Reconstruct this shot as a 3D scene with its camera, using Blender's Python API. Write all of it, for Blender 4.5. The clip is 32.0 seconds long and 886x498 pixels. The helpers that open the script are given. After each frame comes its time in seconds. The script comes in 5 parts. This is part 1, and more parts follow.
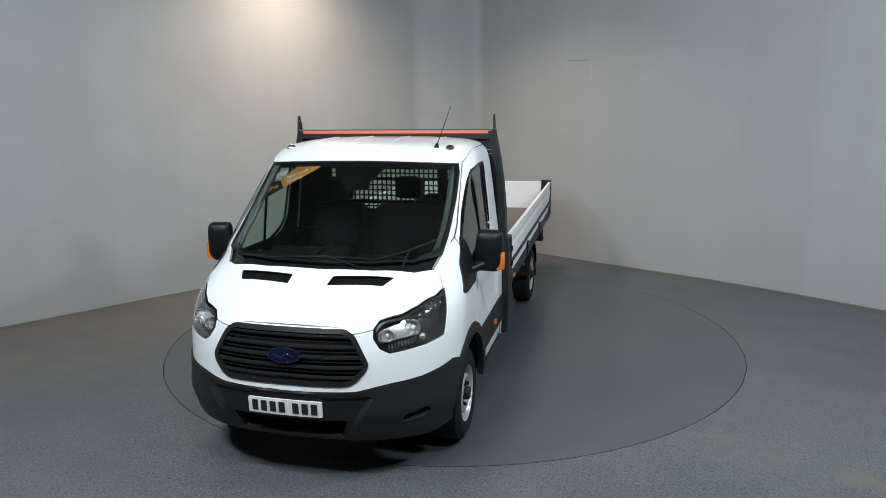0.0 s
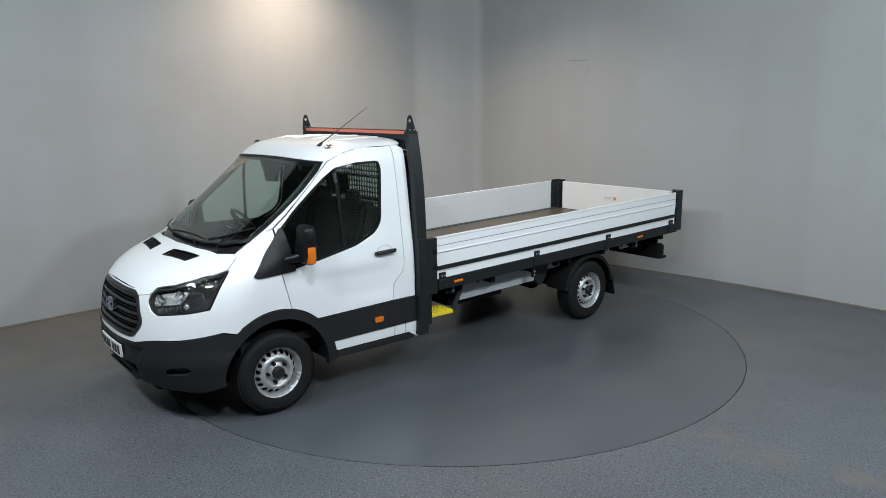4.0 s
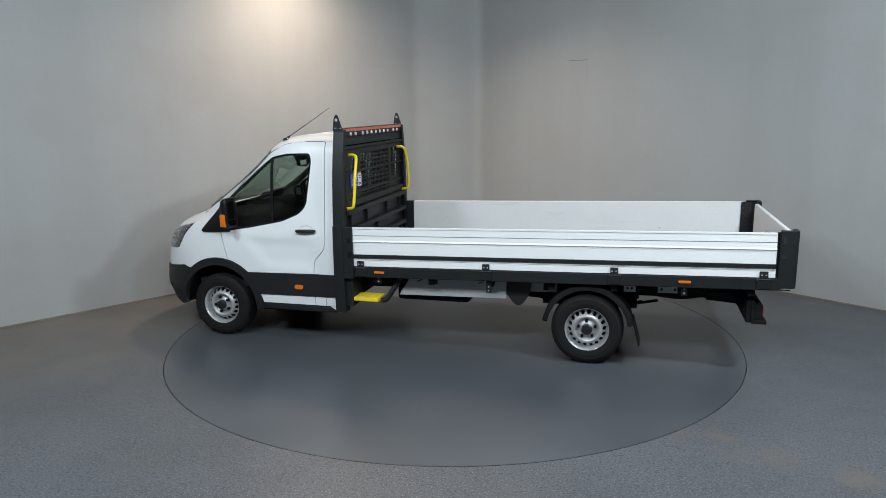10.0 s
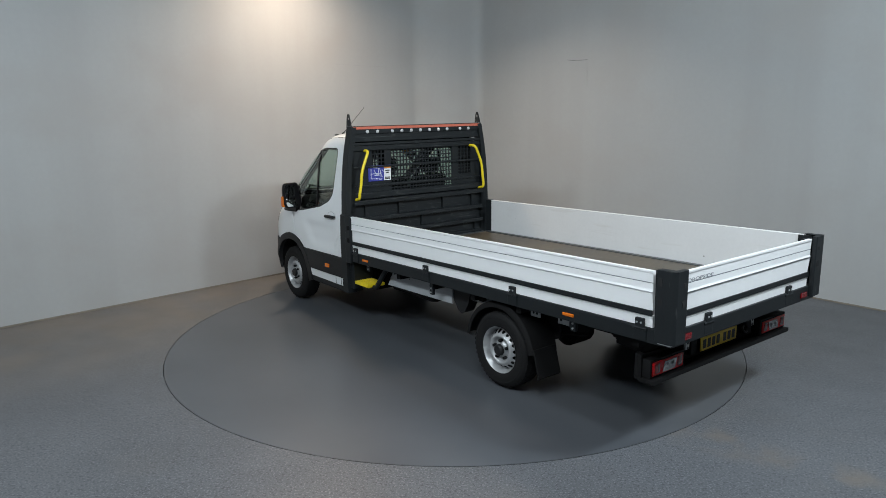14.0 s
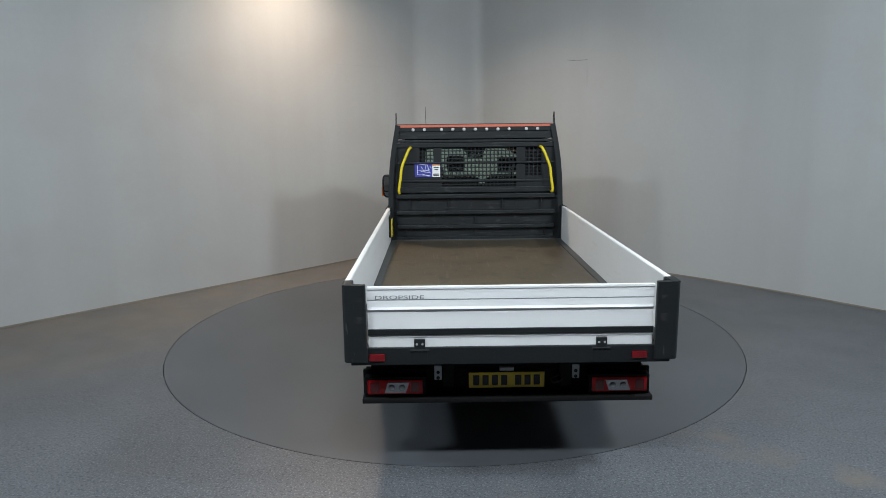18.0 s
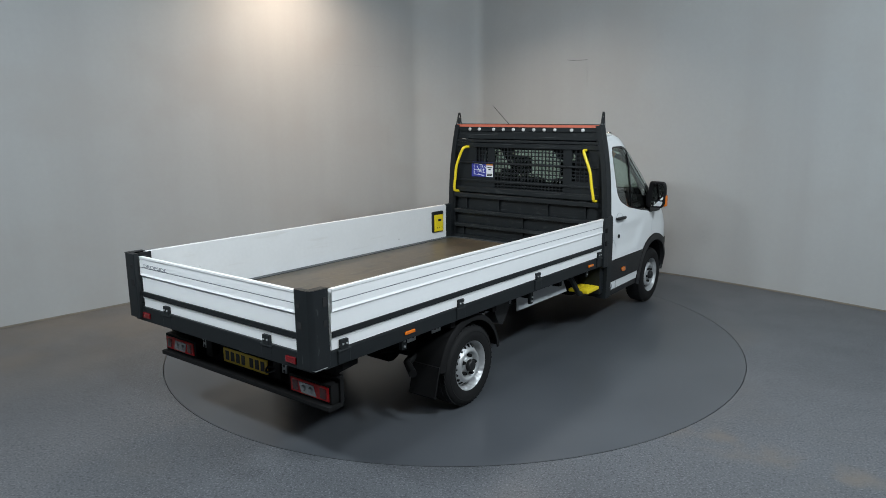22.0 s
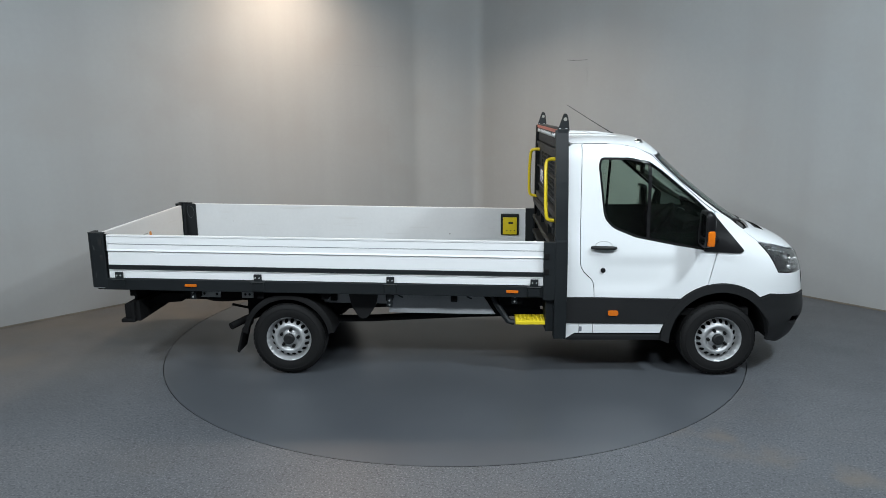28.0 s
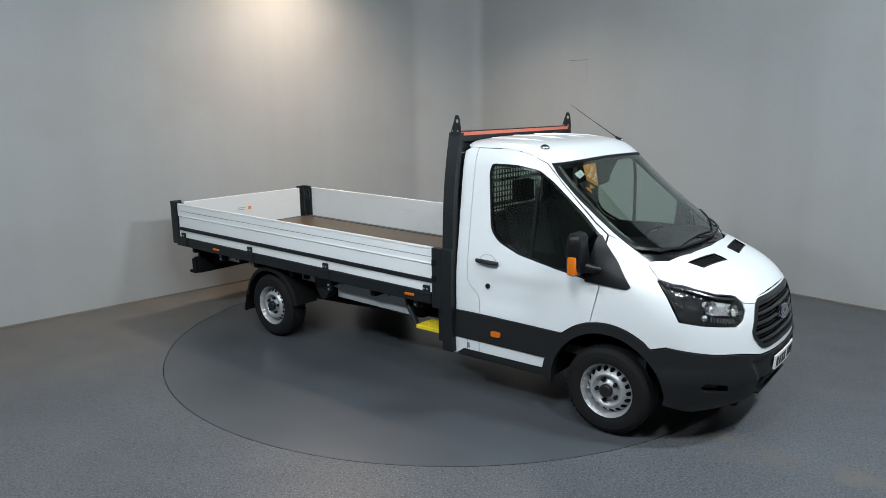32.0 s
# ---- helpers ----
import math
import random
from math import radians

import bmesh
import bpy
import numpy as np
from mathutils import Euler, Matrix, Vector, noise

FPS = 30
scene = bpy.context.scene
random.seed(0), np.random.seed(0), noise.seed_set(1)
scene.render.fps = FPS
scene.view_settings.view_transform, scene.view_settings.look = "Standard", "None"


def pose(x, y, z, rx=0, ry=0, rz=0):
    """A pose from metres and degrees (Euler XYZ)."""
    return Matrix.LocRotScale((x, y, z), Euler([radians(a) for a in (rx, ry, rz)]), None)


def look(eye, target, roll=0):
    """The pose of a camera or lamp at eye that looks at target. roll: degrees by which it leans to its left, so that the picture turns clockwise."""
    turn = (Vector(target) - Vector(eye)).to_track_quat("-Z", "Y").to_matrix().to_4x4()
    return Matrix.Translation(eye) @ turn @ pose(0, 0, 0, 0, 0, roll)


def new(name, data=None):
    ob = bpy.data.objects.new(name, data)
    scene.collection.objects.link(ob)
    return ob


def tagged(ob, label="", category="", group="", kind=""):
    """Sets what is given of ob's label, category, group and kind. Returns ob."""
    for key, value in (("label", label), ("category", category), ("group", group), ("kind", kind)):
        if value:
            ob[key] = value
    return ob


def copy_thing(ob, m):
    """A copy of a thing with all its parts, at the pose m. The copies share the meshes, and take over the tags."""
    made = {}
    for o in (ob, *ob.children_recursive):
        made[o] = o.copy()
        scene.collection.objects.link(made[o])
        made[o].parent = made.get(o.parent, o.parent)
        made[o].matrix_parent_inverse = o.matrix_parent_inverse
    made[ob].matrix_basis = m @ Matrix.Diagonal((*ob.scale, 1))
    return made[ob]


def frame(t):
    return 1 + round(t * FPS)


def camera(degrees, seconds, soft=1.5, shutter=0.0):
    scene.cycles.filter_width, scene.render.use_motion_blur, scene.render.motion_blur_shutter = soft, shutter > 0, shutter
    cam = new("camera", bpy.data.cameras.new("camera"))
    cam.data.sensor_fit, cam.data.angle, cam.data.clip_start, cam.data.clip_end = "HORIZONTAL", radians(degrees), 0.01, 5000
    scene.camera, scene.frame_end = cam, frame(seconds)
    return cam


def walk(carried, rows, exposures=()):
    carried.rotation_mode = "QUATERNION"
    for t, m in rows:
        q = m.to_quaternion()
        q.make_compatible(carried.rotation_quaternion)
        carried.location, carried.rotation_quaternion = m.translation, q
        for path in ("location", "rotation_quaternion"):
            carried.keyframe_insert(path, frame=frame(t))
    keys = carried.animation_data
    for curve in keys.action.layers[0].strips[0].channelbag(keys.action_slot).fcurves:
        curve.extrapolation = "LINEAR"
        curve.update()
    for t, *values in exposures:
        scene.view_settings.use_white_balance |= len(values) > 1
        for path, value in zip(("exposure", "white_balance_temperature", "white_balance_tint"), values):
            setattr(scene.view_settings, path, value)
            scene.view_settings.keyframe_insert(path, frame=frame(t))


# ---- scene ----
# camera: a fixed view of the turntable
cam = camera(64.2, 32.0, soft=0.8)
EYE = Vector((0.0, -7.595, 2.462))
YAW, PITCH = radians(-0.768), radians(-11.366)
AIM = EYE + 10 * Vector((math.sin(YAW) * math.cos(PITCH), math.cos(YAW) * math.cos(PITCH), math.sin(PITCH)))
walk(cam, [(0.0, look(EYE, AIM, -0.637)), (32.0, look(EYE, AIM, -0.637))])

# world: a closed studio, next to no light of its own
world = bpy.data.worlds.new("world")
scene.world = world
world.use_nodes = True
world.node_tree.nodes["Background"].inputs[0].default_value = (0.5, 0.55, 0.6, 1)
world.node_tree.nodes["Background"].inputs[1].default_value = 0.02


def lamp(name, eye, target, watts, size, size_y, colour, spread=180):
    data = bpy.data.lights.new(name, "AREA")
    data.shape, data.size, data.size_y = "RECTANGLE", size, size_y
    data.energy, data.color, data.spread = watts, colour, radians(spread)
    ob = new(name, data)
    ob.matrix_world = look(eye, target)
    return ob


COOL, NEUTRAL, WARM = (0.82, 0.935, 1.0), (0.87, 0.95, 1.0), (1.0, 0.79, 0.60)
lamp("ceiling_lamp", (-1.76, 2.25, 4.95), (-1.76, 2.2, 0), 88, 0.4, 0.4, WARM, 140)
lamp("ceiling_lamp", (0.7, 2.2, 4.95), (0.7, 2.1, 0), 36, 0.6, 0.6, (1.0, 0.88, 0.76), 120)
lamp("ceiling_lamp", (4.1, -3.6, 4.95), (1.8, -0.8, 0), 335, 0.6, 0.6, COOL)
lamp("ceiling_lamp", (-3.9, -4.2, 4.95), (-1.6, -0.9, 0), 220, 0.6, 0.6, COOL)
for x in (-2.5, 0.0, 2.5):
    lamp("front_lamp", (x, -5.6, 4.95), (0.8 * x, -1.2, 0.4), 184, 0.6, 0.6, NEUTRAL)
scene.view_settings.exposure = 0.0


# ---- materials ----
def mat(name, colour, rough=0.5, metal=0.0, vary=0.1, scale=6.0, fine=60.0, bump=0.0, coat=0.0, rough_vary=0.08, second=None, spec=0.5, streak=None):
    """A surface whose colour and gloss vary at two scales, with fine relief."""
    m = bpy.data.materials.new(name)
    m.use_nodes = True
    nt = m.node_tree
    bsdf = nt.nodes["Principled BSDF"]
    co = nt.nodes.new("ShaderNodeTexCoord")
    big = nt.nodes.new("ShaderNodeTexNoise")
    big.inputs["Scale"].default_value, big.inputs["Detail"].default_value = scale, 5
    small = nt.nodes.new("ShaderNodeTexNoise")
    small.inputs["Scale"].default_value, small.inputs["Detail"].default_value = fine, 3
    for n in (big, small):
        nt.links.new(co.outputs["Object"], n.inputs["Vector"])
    mix = nt.nodes.new("ShaderNodeMix")
    mix.inputs["Factor"].default_value = 0.4
    nt.links.new(big.outputs[0], mix.inputs["A"])
    nt.links.new(small.outputs[0], mix.inputs["B"])
    ramp = nt.nodes.new("ShaderNodeValToRGB")
    second = second or [c * (1 - vary) for c in colour]
    ramp.color_ramp.elements[0].position, ramp.color_ramp.elements[1].position = 0.3, 0.7
    ramp.color_ramp.elements[0].color = (*second, 1)
    ramp.color_ramp.elements[1].color = (*colour, 1)
    nt.links.new(mix.outputs[0], ramp.inputs[0])
    colour_out = ramp.outputs[0]
    for stretch, low, high, tint, amount in streak or ():
        # scratches and scuffs: noise drawn out along one axis
        mp = nt.nodes.new("ShaderNodeMapping")
        mp.inputs["Scale"].default_value = stretch
        nt.links.new(co.outputs["Object"], mp.inputs["Vector"])
        sn = nt.nodes.new("ShaderNodeTexNoise")
        sn.inputs["Scale"].default_value, sn.inputs["Detail"].default_value = 1.0, 6
        nt.links.new(mp.outputs[0], sn.inputs["Vector"])
        sr = nt.nodes.new("ShaderNodeMapRange")
        sr.inputs["From Min"].default_value, sr.inputs["From Max"].default_value = low, high
        sr.inputs["To Max"].default_value = amount
        nt.links.new(sn.outputs[0], sr.inputs["Value"])
        sm = nt.nodes.new("ShaderNodeMix")
        sm.data_type = "RGBA"
        sm.inputs["B"].default_value = (*tint, 1)
        nt.links.new(sr.outputs[0], sm.inputs["Factor"])
        nt.links.new(colour_out, sm.inputs["A"])
        colour_out = sm.outputs["Result"]
    nt.links.new(colour_out, bsdf.inputs["Base Color"])
    rr = nt.nodes.new("ShaderNodeMapRange")
    rr.inputs["To Min"].default_value, rr.inputs["To Max"].default_value = max(rough - rough_vary, 0.02), min(rough + rough_vary, 1)
    nt.links.new(big.outputs[0], rr.inputs["Value"])
    nt.links.new(rr.outputs[0], bsdf.inputs["Roughness"])
    bsdf.inputs["Metallic"].default_value = metal
    bsdf.inputs["Coat Weight"].default_value = coat
    bsdf.inputs["Coat Roughness"].default_value = 0.05
    bsdf.inputs["Specular IOR Level"].default_value = spec
    if bump:
        b = nt.nodes.new("ShaderNodeBump")
        b.inputs["Strength"].default_value, b.inputs["Distance"].default_value = bump, 0.004
        nt.links.new(small.outputs[0], b.inputs["Height"])
        nt.links.new(b.outputs[0], bsdf.inputs["Normal"])
    return m


def glass(name, colour, rough=0.0, spec=0.5):
    m = bpy.data.materials.new(name)
    m.use_nodes = True
    b = m.node_tree.nodes["Principled BSDF"]
    b.inputs["Base Color"].default_value = (*colour, 1)
    b.inputs["Transmission Weight"].default_value = 1
    b.inputs["Roughness"].default_value = rough
    b.inputs["IOR"].default_value = 1.5
    b.inputs["Specular IOR Level"].default_value = spec
    return m


def speckle_floor(name, light, dark, fleck, amount, rough, stain_and_glow=(0.135, 0.118, 0.101), glow_and_dirt=False, relief=0.12):
    """Sheet flooring: a blue-grey ground with pale and dark flecks, worn and a little stained."""
    m = bpy.data.materials.new(name)
    m.use_nodes = True
    nt = m.node_tree
    bsdf = nt.nodes["Principled BSDF"]
    co = nt.nodes.new("ShaderNodeTexCoord")

    def noise_tex(scale, detail=4.0):
        n = nt.nodes.new("ShaderNodeTexNoise")
        n.inputs["Scale"].default_value, n.inputs["Detail"].default_value = scale, detail
        nt.links.new(co.outputs["Object"], n.inputs["Vector"])
        return n

    def ramp(src, p0, p1, c0, c1):
        r = nt.nodes.new("ShaderNodeValToRGB")
        r.color_ramp.elements[0].position, r.color_ramp.elements[1].position = p0, p1
        r.color_ramp.elements[0].color, r.color_ramp.elements[1].color = (*c0, 1), (*c1, 1)
        nt.links.new(src, r.inputs[0])
        return r.outputs[0]

    def mixed(fac, a, b):
        x = nt.nodes.new("ShaderNodeMix")
        x.data_type = "RGBA"
        nt.links.new(fac, x.inputs["Factor"])
        nt.links.new(a, x.inputs["A"])
        nt.links.new(b, x.inputs["B"])
        return x.outputs["Result"]

    base = ramp(noise_tex(0.9, 6 if amount else 3).outputs[0], 0.28, 0.72, dark, light)
    flecks = ramp(noise_tex(75, 2).outputs[0], 0.60 - amount, 0.66, (0, 0, 0), (1, 1, 1))
    spots = ramp(noise_tex(58, 2).outputs[0], 0.60 - amount, 0.66, (0, 0, 0), (1, 1, 1))
    flat = nt.nodes.new("ShaderNodeRGB")
    flat.outputs[0].default_value = (*fleck, 1)
    black = nt.nodes.new("ShaderNodeRGB")
    black.outputs[0].default_value = (dark[0] * 0.55, dark[1] * 0.55, dark[2] * 0.6, 1)
    brown = nt.nodes.new("ShaderNodeRGB")
    brown.outputs[0].default_value = (*stain_and_glow, 1)
    c = base
    if amount:
        c = mixed(flecks, c, flat.outputs[0])
        c = mixed(spots, c, black.outputs[0])
        c = mixed(ramp(noise_tex(0.55, 8).outputs[0], 0.55, 0.85, (0, 0, 0), (0.6, 0.6, 0.6)), c, brown.outputs[0])
    if glow_and_dirt:
        # warm lamplight painted brown towards the west wall, and a dust trail by the south-east edge of the turntable
        def zone(direction, start, end):
            d = nt.nodes.new("ShaderNodeVectorMath")
            d.operation = "DOT_PRODUCT"
            d.inputs[1].default_value = direction
            nt.links.new(co.outputs["Object"], d.inputs[0])
            r = nt.nodes.new("ShaderNodeMapRange")
            r.interpolation_type = "SMOOTHSTEP"
            r.inputs["From Min"].default_value, r.inputs["From Max"].default_value = start, end
            nt.links.new(d.outputs["Value"], r.inputs["Value"])
            return r.outputs[0]

        def times(a, b):
            x = nt.nodes.new("ShaderNodeMath")
            x.operation = "MULTIPLY"
            nt.links.new(a, x.inputs[0])
            nt.links.new(b, x.inputs[1])
            return x.outputs[0]

        patch = ramp(noise_tex(1.3, 7).outputs[0], 0.30, 0.62, (0.25, 0.25, 0.25), (0.95, 0.95, 0.95))
        c = mixed(times(zone((-0.72, 0.69, 0), 0.8, 3.2), patch), c, brown.outputs[0])
        trail = times(times(zone((0.66, 0.75, 0), -1.0, -0.72), zone((-0.66, -0.75, 0), 0.42, 0.62)), zone((0.75, -0.66, 0), 2.3, 3.2))
        c = mixed(times(trail, ramp(noise_tex(3.0, 5).outputs[0], 0.42, 0.62, (0, 0, 0), (0.8, 0.8, 0.8))), c, brown.outputs[0])
    nt.links.new(c, bsdf.inputs["Base Color"])
    bsdf.inputs["Roughness"].default_value = rough
    if amount:
        rr = nt.nodes.new("ShaderNodeMapRange")
        rr.inputs["To Min"].default_value, rr.inputs["To Max"].default_value = rough - 0.1, rough + 0.1
        nt.links.new(noise_tex(2.3, 6).outputs[0], rr.inputs["Value"])
        nt.links.new(rr.outputs[0], bsdf.inputs["Roughness"])
    if relief:
        b = nt.nodes.new("ShaderNodeBump")
        b.inputs["Strength"].default_value, b.inputs["Distance"].default_value = relief, 0.002
        nt.links.new(noise_tex(120, 2).outputs[0], b.inputs["Height"])
        nt.links.new(b.outputs[0], bsdf.inputs["Normal"])
    return m


M_WALL = mat("painted_wall", (0.37, 0.38, 0.383), 0.75, vary=0.06, scale=0.5, fine=18, bump=0.03, streak=[((1.6, 1.6, 0.10), 0.42, 0.70, (0.325, 0.33, 0.33), 0.6), ((0.8, 0.8, 1.1), 0.50, 0.72, (0.335, 0.33, 0.322), 0.6)])
M_CEIL = mat("ceiling_paint", (0.11, 0.11, 0.112), 0.85, vary=0.05, scale=1, fine=30)
M_FLOOR = speckle_floor("speckled_vinyl", (0.097, 0.103, 0.113), (0.074, 0.079, 0.087), (0.172, 0.182, 0.197), 0.06, 0.42, glow_and_dirt=True, relief=0.05)
M_DISC = speckle_floor("smooth_vinyl", (0.080, 0.087, 0.097), (0.060, 0.066, 0.075), (0.135, 0.145, 0.160), 0.0, 0.30, relief=0.0)
M_GAP = mat("dark_gap", (0.012, 0.012, 0.013), 0.8, vary=0.2)
M_TRIM = mat("dusty_floor_edge", (0.22, 0.195, 0.155), 0.7, vary=0.4, scale=3)
M_CRACK = mat("crack_line", (0.16, 0.16, 0.165), 0.8, vary=0.2)
M_WHITE = mat("white_paint", (0.73, 0.75, 0.765), 0.32, vary=0.015, scale=2, fine=20, coat=0.6, rough_vary=0.05)
M_CUP = mat("shadow_grey_paint", (0.42, 0.43, 0.44), 0.4, vary=0.05)
M_PALEINK = mat("faded_print", (0.42, 0.42, 0.42), 0.5, vary=0.2, scale=60)
M_ALU = mat("white_coated_aluminium", (0.78, 0.79, 0.80), 0.42, vary=0.03, scale=1.5, fine=25, coat=0.15)
M_INNER = mat("scuffed_white_aluminium", (0.70, 0.71, 0.72), 0.5, vary=0.07, scale=3, fine=30, streak=[((9, 9, 9), 0.70, 0.74, (0.16, 0.15, 0.14), 0.7), ((1.6, 1.6, 14), 0.60, 0.74, (0.56, 0.55, 0.53), 0.5)])
M_PLASTIC = mat("black_textured_plastic", (0.013, 0.0135, 0.0145), 0.52, spec=0.35, vary=0.2, scale=4, fine=300, bump=0.12)
M_STEEL = mat("anthracite_painted_steel", (0.0115, 0.0142, 0.0162), 0.5, spec=0.32, vary=0.25, scale=5, fine=60, bump=0.05)
M_WORN = mat("scratched_anthracite_steel", (0.0115, 0.0142, 0.0162), 0.5, spec=0.32, vary=0.25, scale=5, fine=60, bump=0.05, streak=[((40, 2.2, 90), 0.62, 0.72, (0.10, 0.105, 0.105), 0.6), ((10, 9, 14), 0.60, 0.74, (0.055, 0.06, 0.06), 0.6)])
M_POST = mat("scraped_anthracite_steel", (0.0115, 0.0142, 0.0162), 0.5, spec=0.32, vary=0.25, scale=5, fine=60, bump=0.05, streak=[((30, 30, 7), 0.66, 0.74, (0.10, 0.105, 0.105), 0.5)])
M_BLACK = mat("matt_black_moulding", (0.006, 0.006, 0.007), 0.42, spec=0.25, vary=0.2, scale=5, fine=250, bump=0.1)
M_GLOSS = mat("gloss_black", (0.010, 0.010, 0.011), 0.18, vary=0.1)
M_DARK = mat("dark_underbody", (0.006, 0.006, 0.0065), 0.75, spec=0.2, vary=0.3, scale=8)
M_LINING = mat("dark_cabin_trim", (0.011, 0.011, 0.012), 0.75, spec=0.3, vary=0.2, scale=10, fine=200, bump=0.1)
M_GREYTRIM = mat("grey_cabin_trim", (0.16, 0.157, 0.148), 0.7, vary=0.1, scale=6)
M_SEAT = mat("charcoal_seat_fabric", (0.009, 0.009, 0.010), 0.95, vary=0.3, scale=20, fine=300, bump=0.3)
M_TYRE = mat("tyre_rubber", (0.009, 0.009, 0.0095), 0.75, spec=0.25, vary=0.25, scale=6, fine=90, bump=0.1)
M_RIM = mat("silver_steel_wheel", (0.44, 0.45, 0.46), 0.42, metal=0.5, vary=0.08, scale=12)
M_ZINC = mat("galvanised_steel", (0.42, 0.44, 0.45), 0.5, metal=0.4, vary=0.25, scale=12, fine=70)
M_CHASSIS = mat("grey_chassis_paint", (0.40, 0.42, 0.44), 0.55, vary=0.2, scale=3, fine=40)
M_CHROME = mat("chrome", (0.8, 0.8, 0.8), 0.12, metal=1.0, vary=0.05)
M_MIRROR = mat("mirror_silver", (0.9, 0.9, 0.9), 0.03, metal=1.0, vary=0.0, rough_vary=0.0)
M_YELLOW = mat("yellow_powder_coat", (0.78, 0.60, 0.02), 0.4, vary=0.12, scale=9, fine=50)
M_AMBER = mat("amber_lens", (0.66, 0.155, 0.008), 0.22, vary=0.1, coat=0.5)
M_RED = mat("red_lens", (0.70, 0.010, 0.014), 0.32, vary=0.6, scale=9, coat=0.15, spec=0.3)
M_DARKRED = mat("deep_red_lens", (0.17, 0.004, 0.007), 0.15, vary=0.3, scale=20, coat=0.6)
M_CLEARLENS = mat("pale_lens", (0.58, 0.59, 0.61), 0.15, metal=0.5, vary=0.3, scale=25)
M_SLAT = mat("satin_black_grille", (0.014, 0.014, 0.015), 0.30, spec=0.5, vary=0.2, scale=5)
M_BEZEL = mat("satin_lamp_bezel", (0.62, 0.63, 0.64), 0.22, metal=0.8, vary=0.3, scale=25)
M_FIN = mat("smoked_reflector", (0.16, 0.165, 0.17), 0.25, metal=0.7, vary=0.3, scale=30)
M_TAPE = mat("red_reflective_tape", (0.62, 0.16, 0.10), 0.35, vary=0.12, scale=30, fine=200)
M_PLY = mat("brown_phenolic_plywood", (0.098, 0.077, 0.048), 0.42, vary=0.35, scale=2.6, fine=22, second=(0.042, 0.034, 0.025), bump=0.05, streak=[((2.2, 38, 1), 0.60, 0.70, (0.17, 0.145, 0.115), 0.4), ((30, 3, 1), 0.62, 0.72, (0.17, 0.145, 0.115), 0.22), ((5, 6, 1), 0.56, 0.68, (0.030, 0.026, 0.022), 0.7)])
M_EDGE = mat("worn_grey_steel", (0.055, 0.062, 0.066), 0.5, vary=0.35, scale=7, fine=60)
M_BOLT = mat("bright_zinc_bolt", (0.62, 0.63, 0.64), 0.35, metal=0.2, vary=0.1)
M_PLATEW = mat("white_plate", (0.80, 0.80, 0.78), 0.35, vary=0.02)
M_PLATEY = mat("yellow_plate", (0.68, 0.48, 0.03), 0.35, vary=0.03)
M_INK = mat("black_ink", (0.015, 0.015, 0.015), 0.5, vary=0.1)
M_GREYINK_SHADE = mat("grey_ink_and_shade", (0.18, 0.19, 0.22), 0.5, vary=0.1)
M_BLUE = mat("blue_print", (0.035, 0.045, 0.30), 0.45, vary=0.05)
M_WPRINT_GLINT = mat("white_print_and_glint", (0.80, 0.80, 0.80), 0.5, vary=0.03)
M_OPRINT = mat("orange_print", (0.72, 0.26, 0.03), 0.5, vary=0.04)
M_BADGE = mat("blue_enamel", (0.004, 0.008, 0.034), 0.15, vary=0.1, coat=0.8)
M_GLASS = glass("tinted_glass", (0.70, 0.81, 0.76))
M_SIDEGLASS = glass("tinted_door_glass", (0.72, 0.84, 0.78), spec=0.02)
M_LENS = glass("clear_lens", (0.97, 0.97, 0.97))


# ---- mesh helpers ----
def part(name, bm, material, parent=None, label="", smooth=False, warp=None, angle=40):
    """One mesh object from a bmesh, under a thing or a part."""
    if warp:
        for v in bm.verts:
            v.co = warp(v.co)
    bmesh.ops.recalc_face_normals(bm, faces=bm.faces)
    me = bpy.data.meshes.new(name)
    bm.to_mesh(me)
    bm.free()
    me.materials.append(material)
    if smooth:
        me.shade_smooth()
        me.set_sharp_from_angle(angle=radians(angle))
    ob = new(name, me)
    if parent:
        ob.parent = parent
    if label:
        ob["label"] = label
    return ob


def box(bm, x0, x1, y0, y1, z0, z1, bevel=0.0):
    m = Matrix.LocRotScale(((x0 + x1) / 2, (y0 + y1) / 2, (z0 + z1) / 2), None, (abs(x1 - x0), abs(y1 - y0), abs(z1 - z0)))
    vs = bmesh.ops.create_cube(bm, size=1, matrix=m)["verts"]
    if bevel:
        es = list({e for v in vs for e in v.link_edges})
        bmesh.ops.bevel(bm, geom=es, offset=bevel, segments=2, profile=0.6, affect="EDGES")
    return bm


def boxed(*a, **k):
    return box(bmesh.new(), *a, **k)


def prism(bm, outline, axis, a, b):
    """Extrude a 2D outline along an axis: 'x' takes (y, z), 'y' takes (x, z), 'z' takes (x, y)."""
    def p(q, d):
        return {"x": (d, q[0], q[1]), "y": (q[0], d, q[1]), "z": (q[0], q[1], d)}[axis]
    va = [bm.verts.new(p(q, a)) for q in outline]
    vb = [bm.verts.new(p(q, b)) for q in outline]
    n = len(outline)
    for i in range(n):
        bm.faces.new((va[i], va[(i + 1) % n], vb[(i + 1) % n], vb[i]))
    fa = bm.faces.new(va)
    fb = bm.faces.new(vb[::-1])
    bmesh.ops.triangulate(bm, faces=[fa, fb])
    return bm


